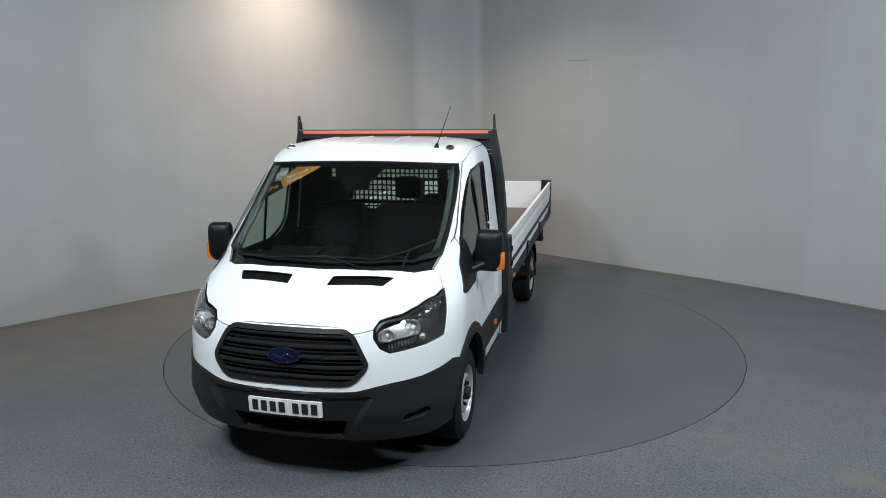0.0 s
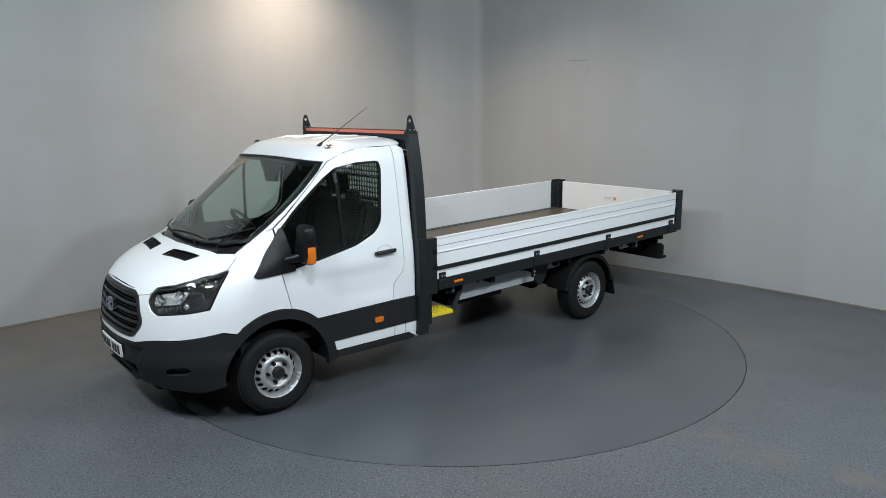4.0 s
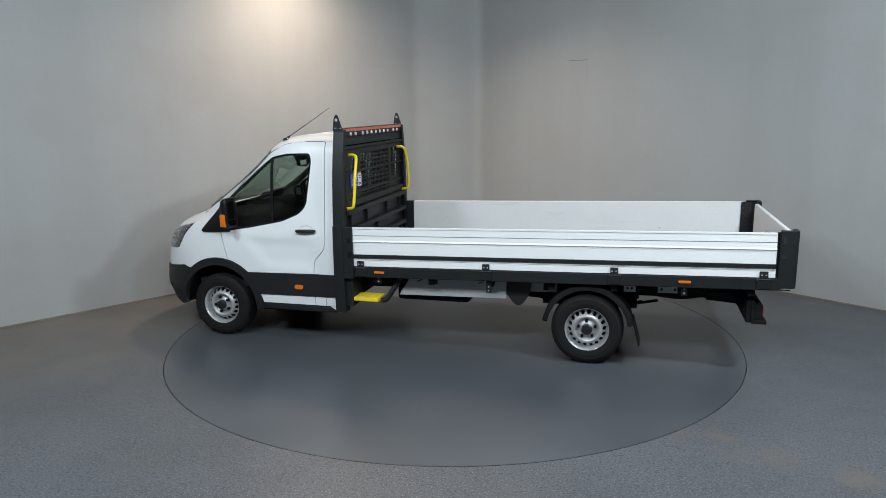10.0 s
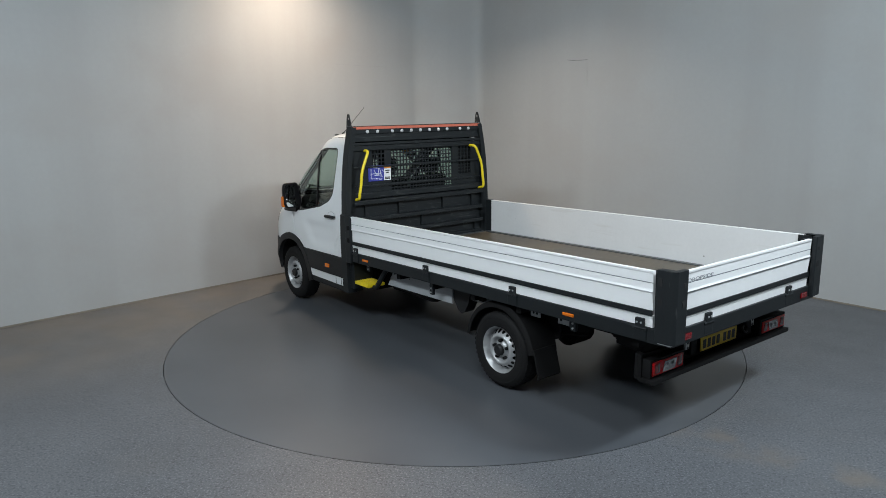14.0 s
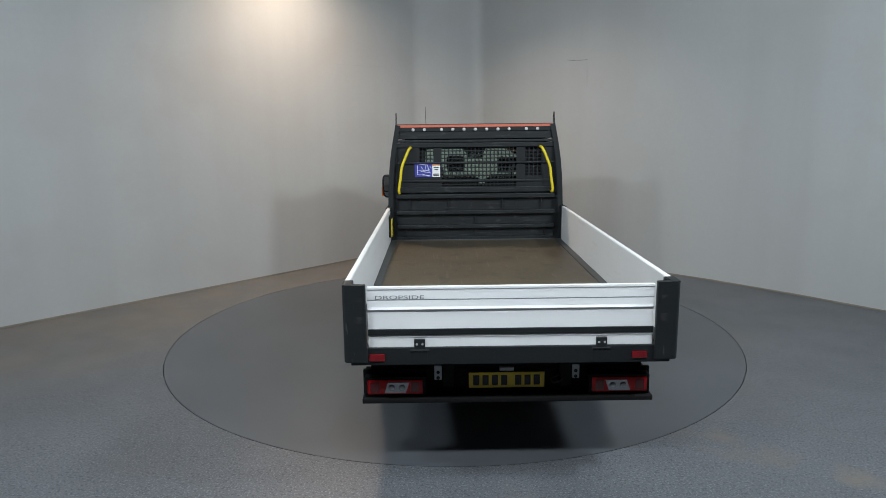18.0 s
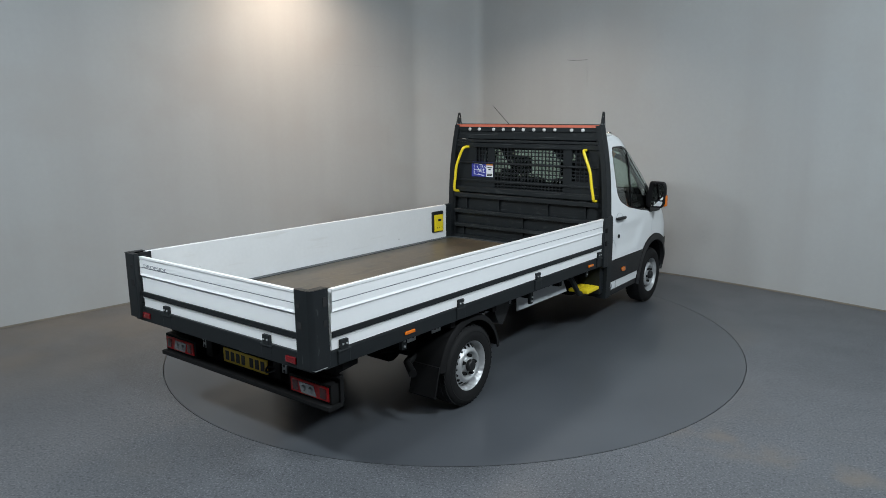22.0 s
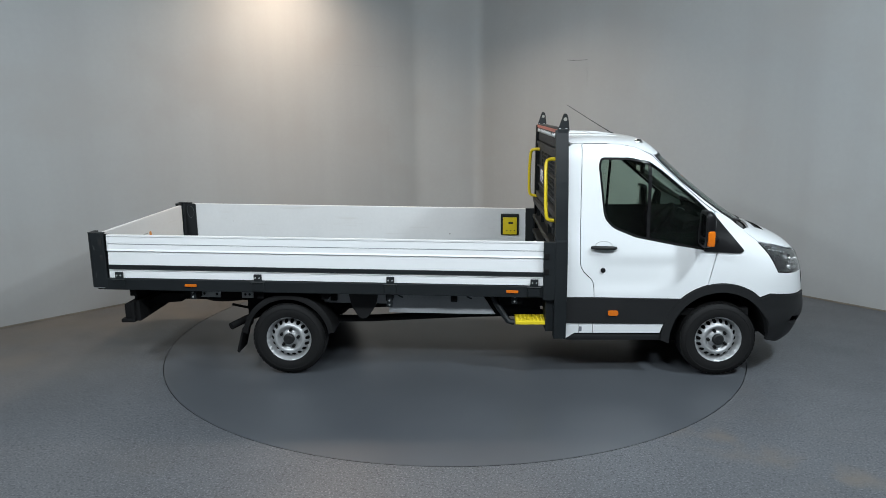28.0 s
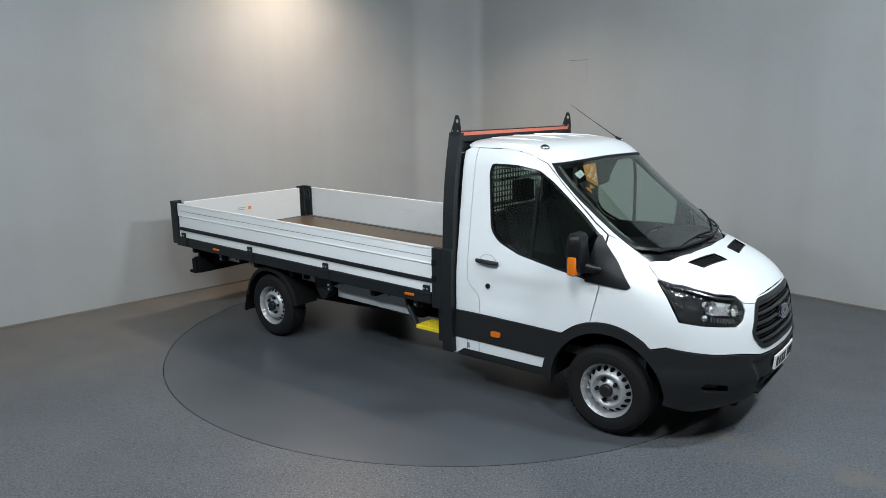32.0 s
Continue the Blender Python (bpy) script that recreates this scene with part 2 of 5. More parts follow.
def tube(bm, points, r, seg=10, closed=False, rz=None):
    """A round bar along a list of points."""
    pts = [Vector(p) for p in points]
    n = len(pts)
    rings = []
    up = None
    for i, p in enumerate(pts):
        a = pts[(i - 1) % n] if closed or i else p
        b = pts[(i + 1) % n] if closed or i < n - 1 else p
        d = (b - a).normalized()
        if up is None:
            up = d.orthogonal().normalized()
        up = (up - d * up.dot(d)).normalized()
        side = d.cross(up)
        rad = r[i] if isinstance(r, (list, tuple)) else r
        rings.append([bm.verts.new(p + rad * (math.cos(k * math.tau / seg) * up + math.sin(k * math.tau / seg) * side)) for k in range(seg)])
    for i in range(n if closed else n - 1):
        A, B = rings[i], rings[(i + 1) % n]
        for k in range(seg):
            bm.faces.new((A[k], A[(k + 1) % seg], B[(k + 1) % seg], B[k]))
    if not closed:
        bm.faces.new(rings[0][::-1])
        bm.faces.new(rings[-1])
    return bm


def smooth_path(points, steps=6, closed=False):
    """A Catmull-Rom curve through the points."""
    pts = [Vector(p) for p in points]
    n = len(pts)
    out = []
    for i in range(n if closed else n - 1):
        p0 = pts[(i - 1) % n] if closed or i else pts[0]
        p1, p2 = pts[i], pts[(i + 1) % n]
        p3 = pts[(i + 2) % n] if closed or i < n - 2 else pts[-1]
        for k in range(steps):
            t = k / steps
            out.append(0.5 * (2 * p1 + (p2 - p0) * t + (2 * p0 - 5 * p1 + 4 * p2 - p3) * t * t + (3 * p1 - p0 - 3 * p2 + p3) * t ** 3))
    if not closed:
        out.append(pts[-1])
    return out


def rounded(points, r, steps=4):
    """A 2D outline with its corners rounded off; r is one radius or one for each corner."""
    out, n = [], len(points)
    for i in range(n):
        p, a, b = Vector(points[i]), Vector(points[i - 1]), Vector(points[(i + 1) % n])
        rr = r[i] if isinstance(r, (list, tuple)) else r
        rr = min(rr, (a - p).length * 0.45, (b - p).length * 0.45)
        if rr < 1e-4:
            out.append(tuple(p))
            continue
        s, e = p + (a - p).normalized() * rr, p + (b - p).normalized() * rr
        for k in range(steps + 1):
            t = k / steps
            out.append(tuple((1 - t) ** 2 * s + 2 * t * (1 - t) * p + t * t * e))
    return out


def lathe(bm, profile, seg=48, axis="y", closed=False):
    """Turn (radius, height) pairs round the axis."""
    rings = []
    for r, h in profile:
        ring = []
        for k in range(seg):
            a = k * math.tau / seg
            c, s = r * math.cos(a), r * math.sin(a)
            ring.append(bm.verts.new((c, h, s) if axis == "y" else (c, s, h)))
        rings.append(ring)
    m = len(rings)
    for i in range(m if closed else m - 1):
        A, B = rings[i], rings[(i + 1) % m]
        for k in range(seg):
            bm.faces.new((A[k], A[(k + 1) % seg], B[(k + 1) % seg], B[k]))
    return bm


def fill(loops, step):
    """Triangles inside 2D loops (the inner ones are holes), with a grid of points between."""
    from mathutils.geometry import delaunay_2d_cdt
    pts, edges = [], []
    for loop in loops:
        dense = []
        for i, p in enumerate(loop):
            q = loop[(i + 1) % len(loop)]
            k = max(1, int((Vector(q) - Vector(p)).length / step))
            dense += [Vector(p).lerp(Vector(q), j / k) for j in range(k)]
        s = len(pts)
        pts += dense
        edges += [(s + j, s + (j + 1) % len(dense)) for j in range(len(dense))]
    nb = len(pts)
    arr = np.array([p[:] for p in pts])
    lo, hi = arr.min(0), arr.max(0)
    for i in range(int((hi[0] - lo[0]) / step) + 1):
        for j in range(int((hi[1] - lo[1]) / step) + 1):
            q = lo + step * np.array([i + 0.5 + 0.25 * (j % 2), j + 0.5])
            if ((arr - q) ** 2).sum(1).min() > (0.55 * step) ** 2:
                pts.append(Vector(q))
    v, _, f, *_ = delaunay_2d_cdt(pts, edges, [], 1, 1e-5)
    a = np.array([p[:] for p in pts[:nb]])
    e = np.array(edges)
    pa, pb = a[e[:, 0]], a[e[:, 1]]

    def within(t):
        c = sum((v[i] for i in t), Vector((0, 0))) / len(t)
        cross = (pa[:, 1] > c.y) != (pb[:, 1] > c.y)
        x = pa[cross, 0] + (c.y - pa[cross, 1]) / (pb[cross, 1] - pa[cross, 1]) * (pb[cross, 0] - pa[cross, 0])
        return (x > c.x).sum() % 2 == 1

    f = [t for t in f if within(t)]
    f = list({tuple(sorted(t)): t for t in f if len(set(t)) == 3}.values())
    used = sorted({i for t in f for i in t})
    back = {o: i for i, o in enumerate(used)}
    return [v[i] for i in used], [[back[i] for i in t] for t in f]


def sheet(bm, loops, step, place, thick, lift=0.0):
    """A panel of some thickness: 2D loops laid on a curved surface by place(a, b) -> point."""
    v, f = fill(loops, step)
    e = 2e-3
    outer, inner = [], []
    for q in v:
        p = Vector(place(q[0], q[1]))
        pa, pb = Vector(place(q[0] + e, q[1])) - Vector(place(q[0] - e, q[1])), Vector(place(q[0], q[1] + e)) - Vector(place(q[0], q[1] - e))
        n = pa.cross(pb)
        n = n.normalized() if n.length > 1e-12 else Vector((0, 0, 1))
        if n.dot(p - Vector((1.6, 0, 0.9))) < 0:
            n = -n
        outer.append(bm.verts.new(p + n * lift))
        inner.append(bm.verts.new(p + n * (lift - thick)))
    count = {}
    for t in f:
        for i in range(3):
            k = tuple(sorted((t[i], t[(i + 1) % 3])))
            count.setdefault(k, []).append((t[i], t[(i + 1) % 3]))
        bm.faces.new([outer[i] for i in t])
        bm.faces.new([inner[i] for i in reversed(t)])
    for k, uses in count.items():
        if len(uses) == 1:
            a, b = uses[0]
            bm.faces.new((outer[b], outer[a], inner[a], inner[b]))
    return bm


def inset(outline, d):
    """A 2D outline moved inwards by d."""
    n = len(outline)
    area = sum(outline[i - 1][0] * outline[i][1] - outline[i][0] * outline[i - 1][1] for i in range(n))
    k = 1 if area > 0 else -1
    out = []
    for i in range(n):
        a, p, b = Vector(outline[i - 1]), Vector(outline[i]), Vector(outline[(i + 1) % n])
        u, v = (p - a).normalized(), (b - p).normalized()
        nu, nv = Vector((-u.y, u.x)) * k, Vector((-v.y, v.x)) * k
        m = (nu + nv).normalized()
        out.append(tuple(p + m * d / max(m.dot(nu), 0.5)))
    return out


def ellipse(cx, cy, rx, ry, n=20):
    return [(cx + rx * math.cos(i * math.tau / n), cy + ry * math.sin(i * math.tau / n)) for i in range(n)]


# ---- the studio ----
CEILING, GROUND = 5.0, -0.014


def wall_line():
    """The plan of the far walls: a long west wall, a narrow splayed facet, and an east wall with a slight bow."""
    pts = [(-8.45, -2.95), (-6.4, -0.9), (-4.0, 1.5), (-0.66, 4.84), (-0.60, 4.895), (-0.52, 4.93), (0.36, 5.29), (0.44, 5.31), (0.52, 5.29), (0.60, 5.22), (0.85, 4.88), (1.52, 4.14), (2.55, 3.24), (3.68, 2.28), (4.50, 1.45), (5.25, 0.60), (6.6, -0.9), (8.55, -3.07)]
    return [Vector(p) for p in pts]


def ribbon(bm, line, z0, z1, thick):
    n = len(line)
    rows = []
    for i, p in enumerate(line):
        d = (line[min(i + 1, n - 1)] - line[max(i - 1, 0)]).normalized()
        nrm = Vector((-d.y, d.x))
        q = p + nrm * thick
        rows.append([bm.verts.new((p.x, p.y, z0)), bm.verts.new((p.x, p.y, z1)), bm.verts.new((q.x, q.y, z1)), bm.verts.new((q.x, q.y, z0))])
    for A, B in zip(rows, rows[1:]):
        for k in range(4):
            bm.faces.new((A[k], A[(k + 1) % 4], B[(k + 1) % 4], B[k]))
    bm.faces.new(rows[0])
    bm.faces.new(rows[-1][::-1])
    return bm


LINE = wall_line()
tagged(part("wall_north", ribbon(bmesh.new(), LINE, GROUND, CEILING, 0.15), M_WALL, smooth=True), "pale grey painted studio wall with a rounded corner", "wall", kind="structure")
tagged(part("wall_west", boxed(-8.6, -8.4, -11.2, -2.93, GROUND, CEILING), M_WALL), "plain grey painted side wall", "wall", kind="structure")
tagged(part("wall_east", boxed(8.5, 8.7, -11.2, -3.05, GROUND, CEILING), M_WALL), "plain grey painted side wall", "wall", kind="structure")
tagged(part("wall_south", boxed(-8.4, 8.5, -11.2, -11.0, GROUND, CEILING), M_WALL), "plain grey painted back wall", "wall", kind="structure")
tagged(part("ceiling", boxed(-9, 9, -11.5, 6.5, CEILING, CEILING + 0.1), M_CEIL), "plain grey ceiling", "ceiling", kind="structure")
DISC_R = 3.04


def ring_floor():
    bm = bmesh.new()
    seg = 128
    inner = [(DISC_R - 0.0005) * Vector((math.cos(k * math.tau / seg), math.sin(k * math.tau / seg), 0)) + Vector((0, 0, GROUND)) for k in range(seg)]
    vi = [bm.verts.new(p) for p in inner]
    vd = [bm.verts.new(p - Vector((0, 0, 0.12))) for p in inner]
    vo = [bm.verts.new((14 * math.cos(k * math.tau / seg), 14 * math.sin(k * math.tau / seg), GROUND)) for k in range(seg)]
    for k in range(seg):
        j = (k + 1) % seg
        bm.faces.new((vi[k], vo[k], vo[j], vi[j]))
        bm.faces.new((vi[k], vi[j], vd[j], vd[k]))
    bm.faces.new(vd)
    return bm


tagged(part("floor", ring_floor(), M_FLOOR), "blue-grey speckled vinyl floor with brownish stains and painted warm light", "floor", kind="structure")
tagged(part("trim", ribbon(bmesh.new(), [p - (p - Vector((0, -2))).normalized() * 0.006 for p in LINE], GROUND, 0.006, 0.006), M_TRIM, smooth=True), "thin dark floor edge along the wall", "trim", kind="structure")


def wall_crack(points, width):
    """A hairline in the paint of the far wall, along (x, height) pairs."""
    bm = bmesh.new()
    pts = []
    for s, z in points:
        seg = next((p, q) for p, q in zip(LINE, LINE[1:]) if p.x <= s <= q.x)
        p = seg[0].lerp(seg[1], (s - seg[0].x) / (seg[1].x - seg[0].x))
        pts.append((p.x, p.y, z))
    tube(bm, pts, width, 4)
    return bm


tagged(part("wall_crack", wall_crack([(1.83, 3.165), (1.90, 3.152), (2.02, 3.148), (2.10, 3.152)], 0.004), M_CRACK), "thin dark crack in the painted wall", "crack", kind="structure")
M_JOINT = mat("filled_joint", (0.345, 0.352, 0.355), 0.8, vary=0.1)
for pts in ([(2.105, 3.13), (2.106, 2.75)], [(-1.85, 3.135), (-1.06, 3.12)], [(-1.06, 2.2), (-1.058, 1.6)]):
    tagged(part("wall_joint", wall_crack(pts, 0.003), M_JOINT), "faint filled joint in the painted wall", "joint", kind="structure")
turntable = tagged(new("turntable"), "round flush turntable covered in smooth blue-grey vinyl", "turntable")
part("deck", lathe(bmesh.new(), [(0.0005, -0.05), (DISC_R - 0.012, -0.05), (DISC_R - 0.012, -0.004), (0.0005, -0.004)], 128, "z"), M_GAP, turntable)
part("vinyl_cover", lathe(bmesh.new(), [(0.0005, -0.003), (DISC_R - 0.014, -0.003), (DISC_R - 0.016, 0.0), (0.0005, 0.0)], 128, "z"), M_DISC, turntable, "smooth blue-grey vinyl cover")
part("edge_strip", lathe(bmesh.new(), [(DISC_R - 0.014, -0.003), (DISC_R - 0.007, -0.003), (DISC_R - 0.007, 0.0005), (DISC_R - 0.014, 0.0005)], 128, "z", closed=True), M_DISC, turntable, "thin edge strip")


# ---- the truck: x forward, y to its left, z up, from the middle line above the turntable's axis ----
truck = tagged(new("pickup_truck"), "white single-cab dropside truck with black bumper, parked on the turntable", "truck")


def hermite(xs, ys):
    """A smooth curve through the values, without overshoot."""
    xs, ys = np.array(xs, float), np.array(ys, float)
    d = np.diff(ys) / np.diff(xs)
    m = np.zeros(len(xs))
    for i in range(1, len(xs) - 1):
        m[i] = 0 if d[i - 1] * d[i] <= 0 else 2 * d[i - 1] * d[i] / (d[i - 1] + d[i])
    m[0], m[-1] = d[0], d[-1]

    def f(x):
        x = min(max(x, xs[0]), xs[-1])
        i = min(max(int(np.searchsorted(xs, x)) - 1, 0), len(xs) - 2)
        h = xs[i + 1] - xs[i]
        t = (x - xs[i]) / h
        return float(ys[i] * (1 + 2 * t) * (1 - t) ** 2 + m[i] * h * t * (1 - t) ** 2 + ys[i + 1] * t * t * (3 - 2 * t) + m[i + 1] * h * t * t * (t - 1))
    return f


# the cab's skin: its nose, its half width and where the corner begins, level by level
NOSE = hermite([0.20, 0.32, 0.42, 0.52, 0.62, 0.75, 0.90, 1.00, 1.06, 1.12, 1.20, 1.285, 1.325, 1.375, 1.45, 1.60, 1.88, 2.05, 2.10, 2.14, 2.17, 2.20],
               [3.02, 3.37, 3.43, 3.465, 3.47, 3.455, 3.43, 3.40, 3.375, 3.325, 3.22, 3.035, 2.925, 2.80, 2.67, 2.46, 2.12, 1.94, 1.89, 1.84, 1.74, 1.40])
HALF = hermite([0.20, 0.35, 0.50, 0.95, 1.10, 1.25, 1.40, 1.60, 1.80, 1.98, 2.06, 2.11, 2.15, 2.18, 2.20],
               [1.00, 1.02, 1.03, 1.03, 1.025, 1.01, 0.99, 0.965, 0.94, 0.915, 0.895, 0.87, 0.82, 0.70, 0.36])
BEND = hermite([0.22, 0.90, 1.10, 1.20, 1.30, 1.40, 1.60, 1.80, 2.00, 2.10, 2.20], [2.66, 2.66, 2.58, 2.48, 2.32, 2.20, 2.00, 1.78, 1.60, 1.50, 1.1])
ROUND = hermite([0.22, 1.25, 1.33, 1.45, 2.0, 2.20], [2.7, 2.75, 2.95, 5.8, 5.8, 3.0])
BACK = 1.075


def front_x(y, z):
    f, s, w = NOSE(z), BEND(z), HALF(z)
    r = min(abs(y) / w, 1.0)
    return s + (f - s) * math.sqrt(max(1 - r ** ROUND(z), 0.0))


def side_y(x, z):
    f, s, w = NOSE(z), BEND(z), HALF(z)
    if x <= s:
        return w
    r = min((x - s) / (f - s), 1.0)
    return w * max(1 - r * r, 0.0) ** (1 / ROUND(z))


def top_z(x, y):
    lo, hi = 0.9, 2.2
    for _ in range(26):
        mid = (lo + hi) / 2
        if abs(y) <= HALF(mid) and x <= front_x(y, mid):
            lo = mid
        else:
            hi = mid
    return lo


PIVOT = 2.3


def polar(phi, z):
    """The skin at a level, seen from the pivot at angle phi from straight ahead."""
    c, s = math.cos(phi), math.sin(phi)
    lo, hi = 0.05, 1.6
    for _ in range(26):
        r = (lo + hi) / 2
        x, y = PIVOT + r * c, r * s
        if abs(y) <= HALF(z) and x <= front_x(y, z):
            lo = r
        else:
            hi = r
    return PIVOT + lo * c, lo * s, z


def on_side(x, z, s=1):
    return (math.atan2(s * side_y(x, z), x - PIVOT), z)


def on_front(y, z):
    return (math.atan2(y, front_x(y, z) - PIVOT), z)


def scoop(x, z):
    """The shallow hollow pressed into the lower door."""
    def ease(a, b, v):
        t = min(max((v - a) / (b - a), 0.0), 1.0)
        return t * t * (3 - 2 * t)
    front = 1.72 + 0.75 * (z - 0.78)
    return 0.018 * ease(0.765, 0.90, z) * (1 - ease(1.02, 1.15, z)) * ease(1.20, 1.42, x) * (1 - ease(front, front + 0.22, x))


def side_place(s):
    return lambda x, z: (x, s * (side_y(x, z) - scoop(x, z)), z)


def pane_place(s):
    """The even, gently curved sheet of the door glass."""
    pts = [(x, z) for x in np.linspace(1.38, 2.34, 9) for z in np.linspace(1.22, 1.98, 8) if z < 1.98 - max(x - 1.78, 0) * 0.83]
    rows = [(1, x, z, x * x, x * z, z * z) for x, z in pts]
    k = np.linalg.lstsq(np.array(rows), np.array([side_y(x, z) for x, z in pts]), rcond=None)[0]
    return lambda x, z: (x, s * float(k @ np.array((1, x, z, x * x, x * z, z * z))), z)


def top_place(x, y):
    return (x, y, top_z(x, y))


def mirrored(points, s):
    return [(s * a, b) for a, b in points]


def arch(r, a0, a1, n=14, cx=2.465, cz=0.345):
    return [(cx + r * math.cos(radians(a0 + (a1 - a0) * k / n)), cz + r * math.sin(radians(a0 + (a1 - a0) * k / n))) for k in range(n + 1)]


def on_top(x, y):
    return (math.atan2(y, x - PIVOT), top_z(x, y))


# dark inner shell that shows in the shut lines
def cab_shell():
    bm = bmesh.new()
    levels = [0.90, 0.97, 1.05, 1.12, 1.20, 1.27, 1.33]
    prev = None
    for z in levels:
        w = HALF(z) - 0.04
        ring = [bm.verts.new((BACK + 0.03, -w, z))]
        for k in range(29):
            x, y, _ = polar(radians(-90 + 180 * k / 28), z)
            ring.append(bm.verts.new((PIVOT + (x - PIVOT) * 0.93, y * 0.955, z)))
        ring.append(bm.verts.new((BACK + 0.03, w, z)))
        if prev:
            for i in range(len(ring)):
                j = (i + 1) % len(ring)
                bm.faces.new((prev[i], prev[j], ring[j], ring[i]))
        prev = ring
    return bm


part("inner_shell", cab_shell(), M_DARK, truck)
for s in (1, -1):
    part("sill_core", boxed(BACK + 0.03, 1.93, s * 0.70, s * 0.985, 0.41, 0.91), M_DARK, truck)
part("bumper_core", boxed(2.98, 3.22, -0.72, 0.72, 0.28, 0.90, 0.05), M_DARK, truck)

# bonnet with two sunken vents
bonnet_half = [(front_x(0.0, 1.089), 0.0), (front_x(0.22, 1.087), 0.22), (front_x(0.40, 1.076), 0.40), (front_x(0.435, 1.046), 0.435), (front_x(0.50, 1.056), 0.50), (front_x(0.556, 1.068), 0.556), (3.241, 0.586), (3.147, 0.711), (3.043, 0.788), (2.946, 0.838), (2.899, 0.870), (2.804, 0.898), (2.706, 0.850), (2.694, 0.815), (2.790, 0.695), (2.850, 0.40), (2.868, 0.0)]
bonnet_outline = bonnet_half + [(x, -y) for x, y in bonnet_half[-2:0:-1]]
VENT = [(3.049, 0.145), (2.993, 0.528), (2.887, 0.578), (2.945, 0.153)]
vents = {1: rounded(VENT, 0.012), -1: rounded([(x, -y) for x, y in VENT], 0.012)}
bonnet = part("bonnet", sheet(bmesh.new(), [bonnet_outline, vents[1], vents[-1][::-1]], 0.045, top_place, 0.02), M_WHITE, truck, smooth=True)
for s in (1, -1):
    v = part("vent", sheet(bmesh.new(), [vents[s]], 0.04, top_place, 0.012, -0.018), M_DARK, bonnet, "black sunken bonnet vent", smooth=True)
    part("vent_rim", sheet(bmesh.new(), [vents[s], inset(vents[s], 0.008)[::-1]], 0.04, top_place, 0.014, 0.0025), M_GLOSS, v, "thin black vent rim", smooth=True)
    for k in range(4):
        a = (k + 0.8) / 4.6
        bm = bmesh.new()
        pts = []
        for t in (0.03, 0.5, 0.97):
            x = (VENT[0][0] + (VENT[1][0] - VENT[0][0]) * t) * (1 - a) + (VENT[3][0] + (VENT[2][0] - VENT[3][0]) * t) * a
            y = (VENT[0][1] + (VENT[1][1] - VENT[0][1]) * t) * (1 - a) + (VENT[3][1] + (VENT[2][1] - VENT[3][1]) * t) * a
            pts.append((x, s * y, top_z(x, y) - 0.012))
        part("louvre", tube(bm, pts, 0.0045, 6), M_DARK, v)

# cowl, windscreen and roof
def top_edge(y, dz):
    """The line where the windscreen meets the roof, moved down the slope by -dz."""
    return (front_x(y, 2.040 - 0.020 * y * y / 0.64 + dz), y)


black_half = [(2.862, 0.0), (2.843, 0.40), (2.783, 0.69), (2.685, 0.805), (2.58, 0.845), (2.42, 0.852), (2.29, 0.850), (2.10, 0.842), (1.92, 0.826)] + [top_edge(y, -0.003) for y in (0.806, 0.78, 0.72, 0.64, 0.52, 0.38, 0.2, 0.0)]
black_outline = black_half + [(x, -y) for x, y in black_half[-2:0:-1]]
glass_half = [(2.765, 0.0), (2.747, 0.40), (2.69, 0.655), (2.61, 0.765), (2.545, 0.812), (2.42, 0.820), (2.29, 0.820), (2.10, 0.810), (1.965, 0.796)] + [top_edge(y, -0.042) for y in (0.775, 0.74, 0.66, 0.52, 0.38, 0.2, 0.0)]
glass_outline = glass_half + [(x, -y) for x, y in glass_half[-2:0:-1]]
screen_half = [(2.80, 0.0)] + [(2.782, 0.40), (2.722, 0.67), (2.635, 0.795)] + black_half[4:]
screen_outline = screen_half + [(x, -y) for x, y in screen_half[-2:0:-1]]
cowl_half = [(2.862, 0.0), (2.843, 0.40), (2.783, 0.69), (2.688, 0.81), (2.62, 0.832), (2.60, 0.79), (2.70, 0.64), (2.77, 0.38), (2.79, 0.0)]
part("cowl", sheet(bmesh.new(), [cowl_half + [(x, -y) for x, y in cowl_half[-2:0:-1]]], 0.05, top_place, 0.02, -0.030), M_GLOSS, truck, "black sunken cowl panel", smooth=True)
windscreen = part("windscreen", sheet(bmesh.new(), [screen_outline], 0.06, top_place, 0.006, 0.0), M_GLASS, truck, "raked tinted windscreen with a sticker", smooth=True)
part("black_surround", sheet(bmesh.new(), [screen_outline, glass_outline[::-1]], 0.05, top_place, 0.003, -0.0075), M_INK, windscreen, smooth=True)
part("screen_rubber", sheet(bmesh.new(), [screen_outline, inset(screen_outline, 0.016)[::-1]], 0.04, top_place, 0.006, 0.0035), M_BLACK, windscreen, "black rubber seal", smooth=True)
roof_half = [top_edge(y, 0.002) for y in (0.0, 0.2, 0.38, 0.52, 0.64, 0.72, 0.78, 0.806)] + [(1.76, 0.836), (1.60, 0.850), (1.20, 0.852), (1.10, 0.846), (BACK, 0.83), (BACK, 0.0)]
roof = part("roof_panel", sheet(bmesh.new(), [roof_half + [(x, -y) for x, y in roof_half[-2:0:-1]]], 0.04, top_place, 0.02), M_WHITE, truck, smooth=True)
inner_edge = [(2.69, 0.809), (2.58, 0.847), (2.42, 0.854), (2.29, 0.852), (2.10, 0.844), (1.92, 0.828), (1.865, 0.803), (1.80, 0.79), (1.60, 0.81), (1.30, 0.82)]
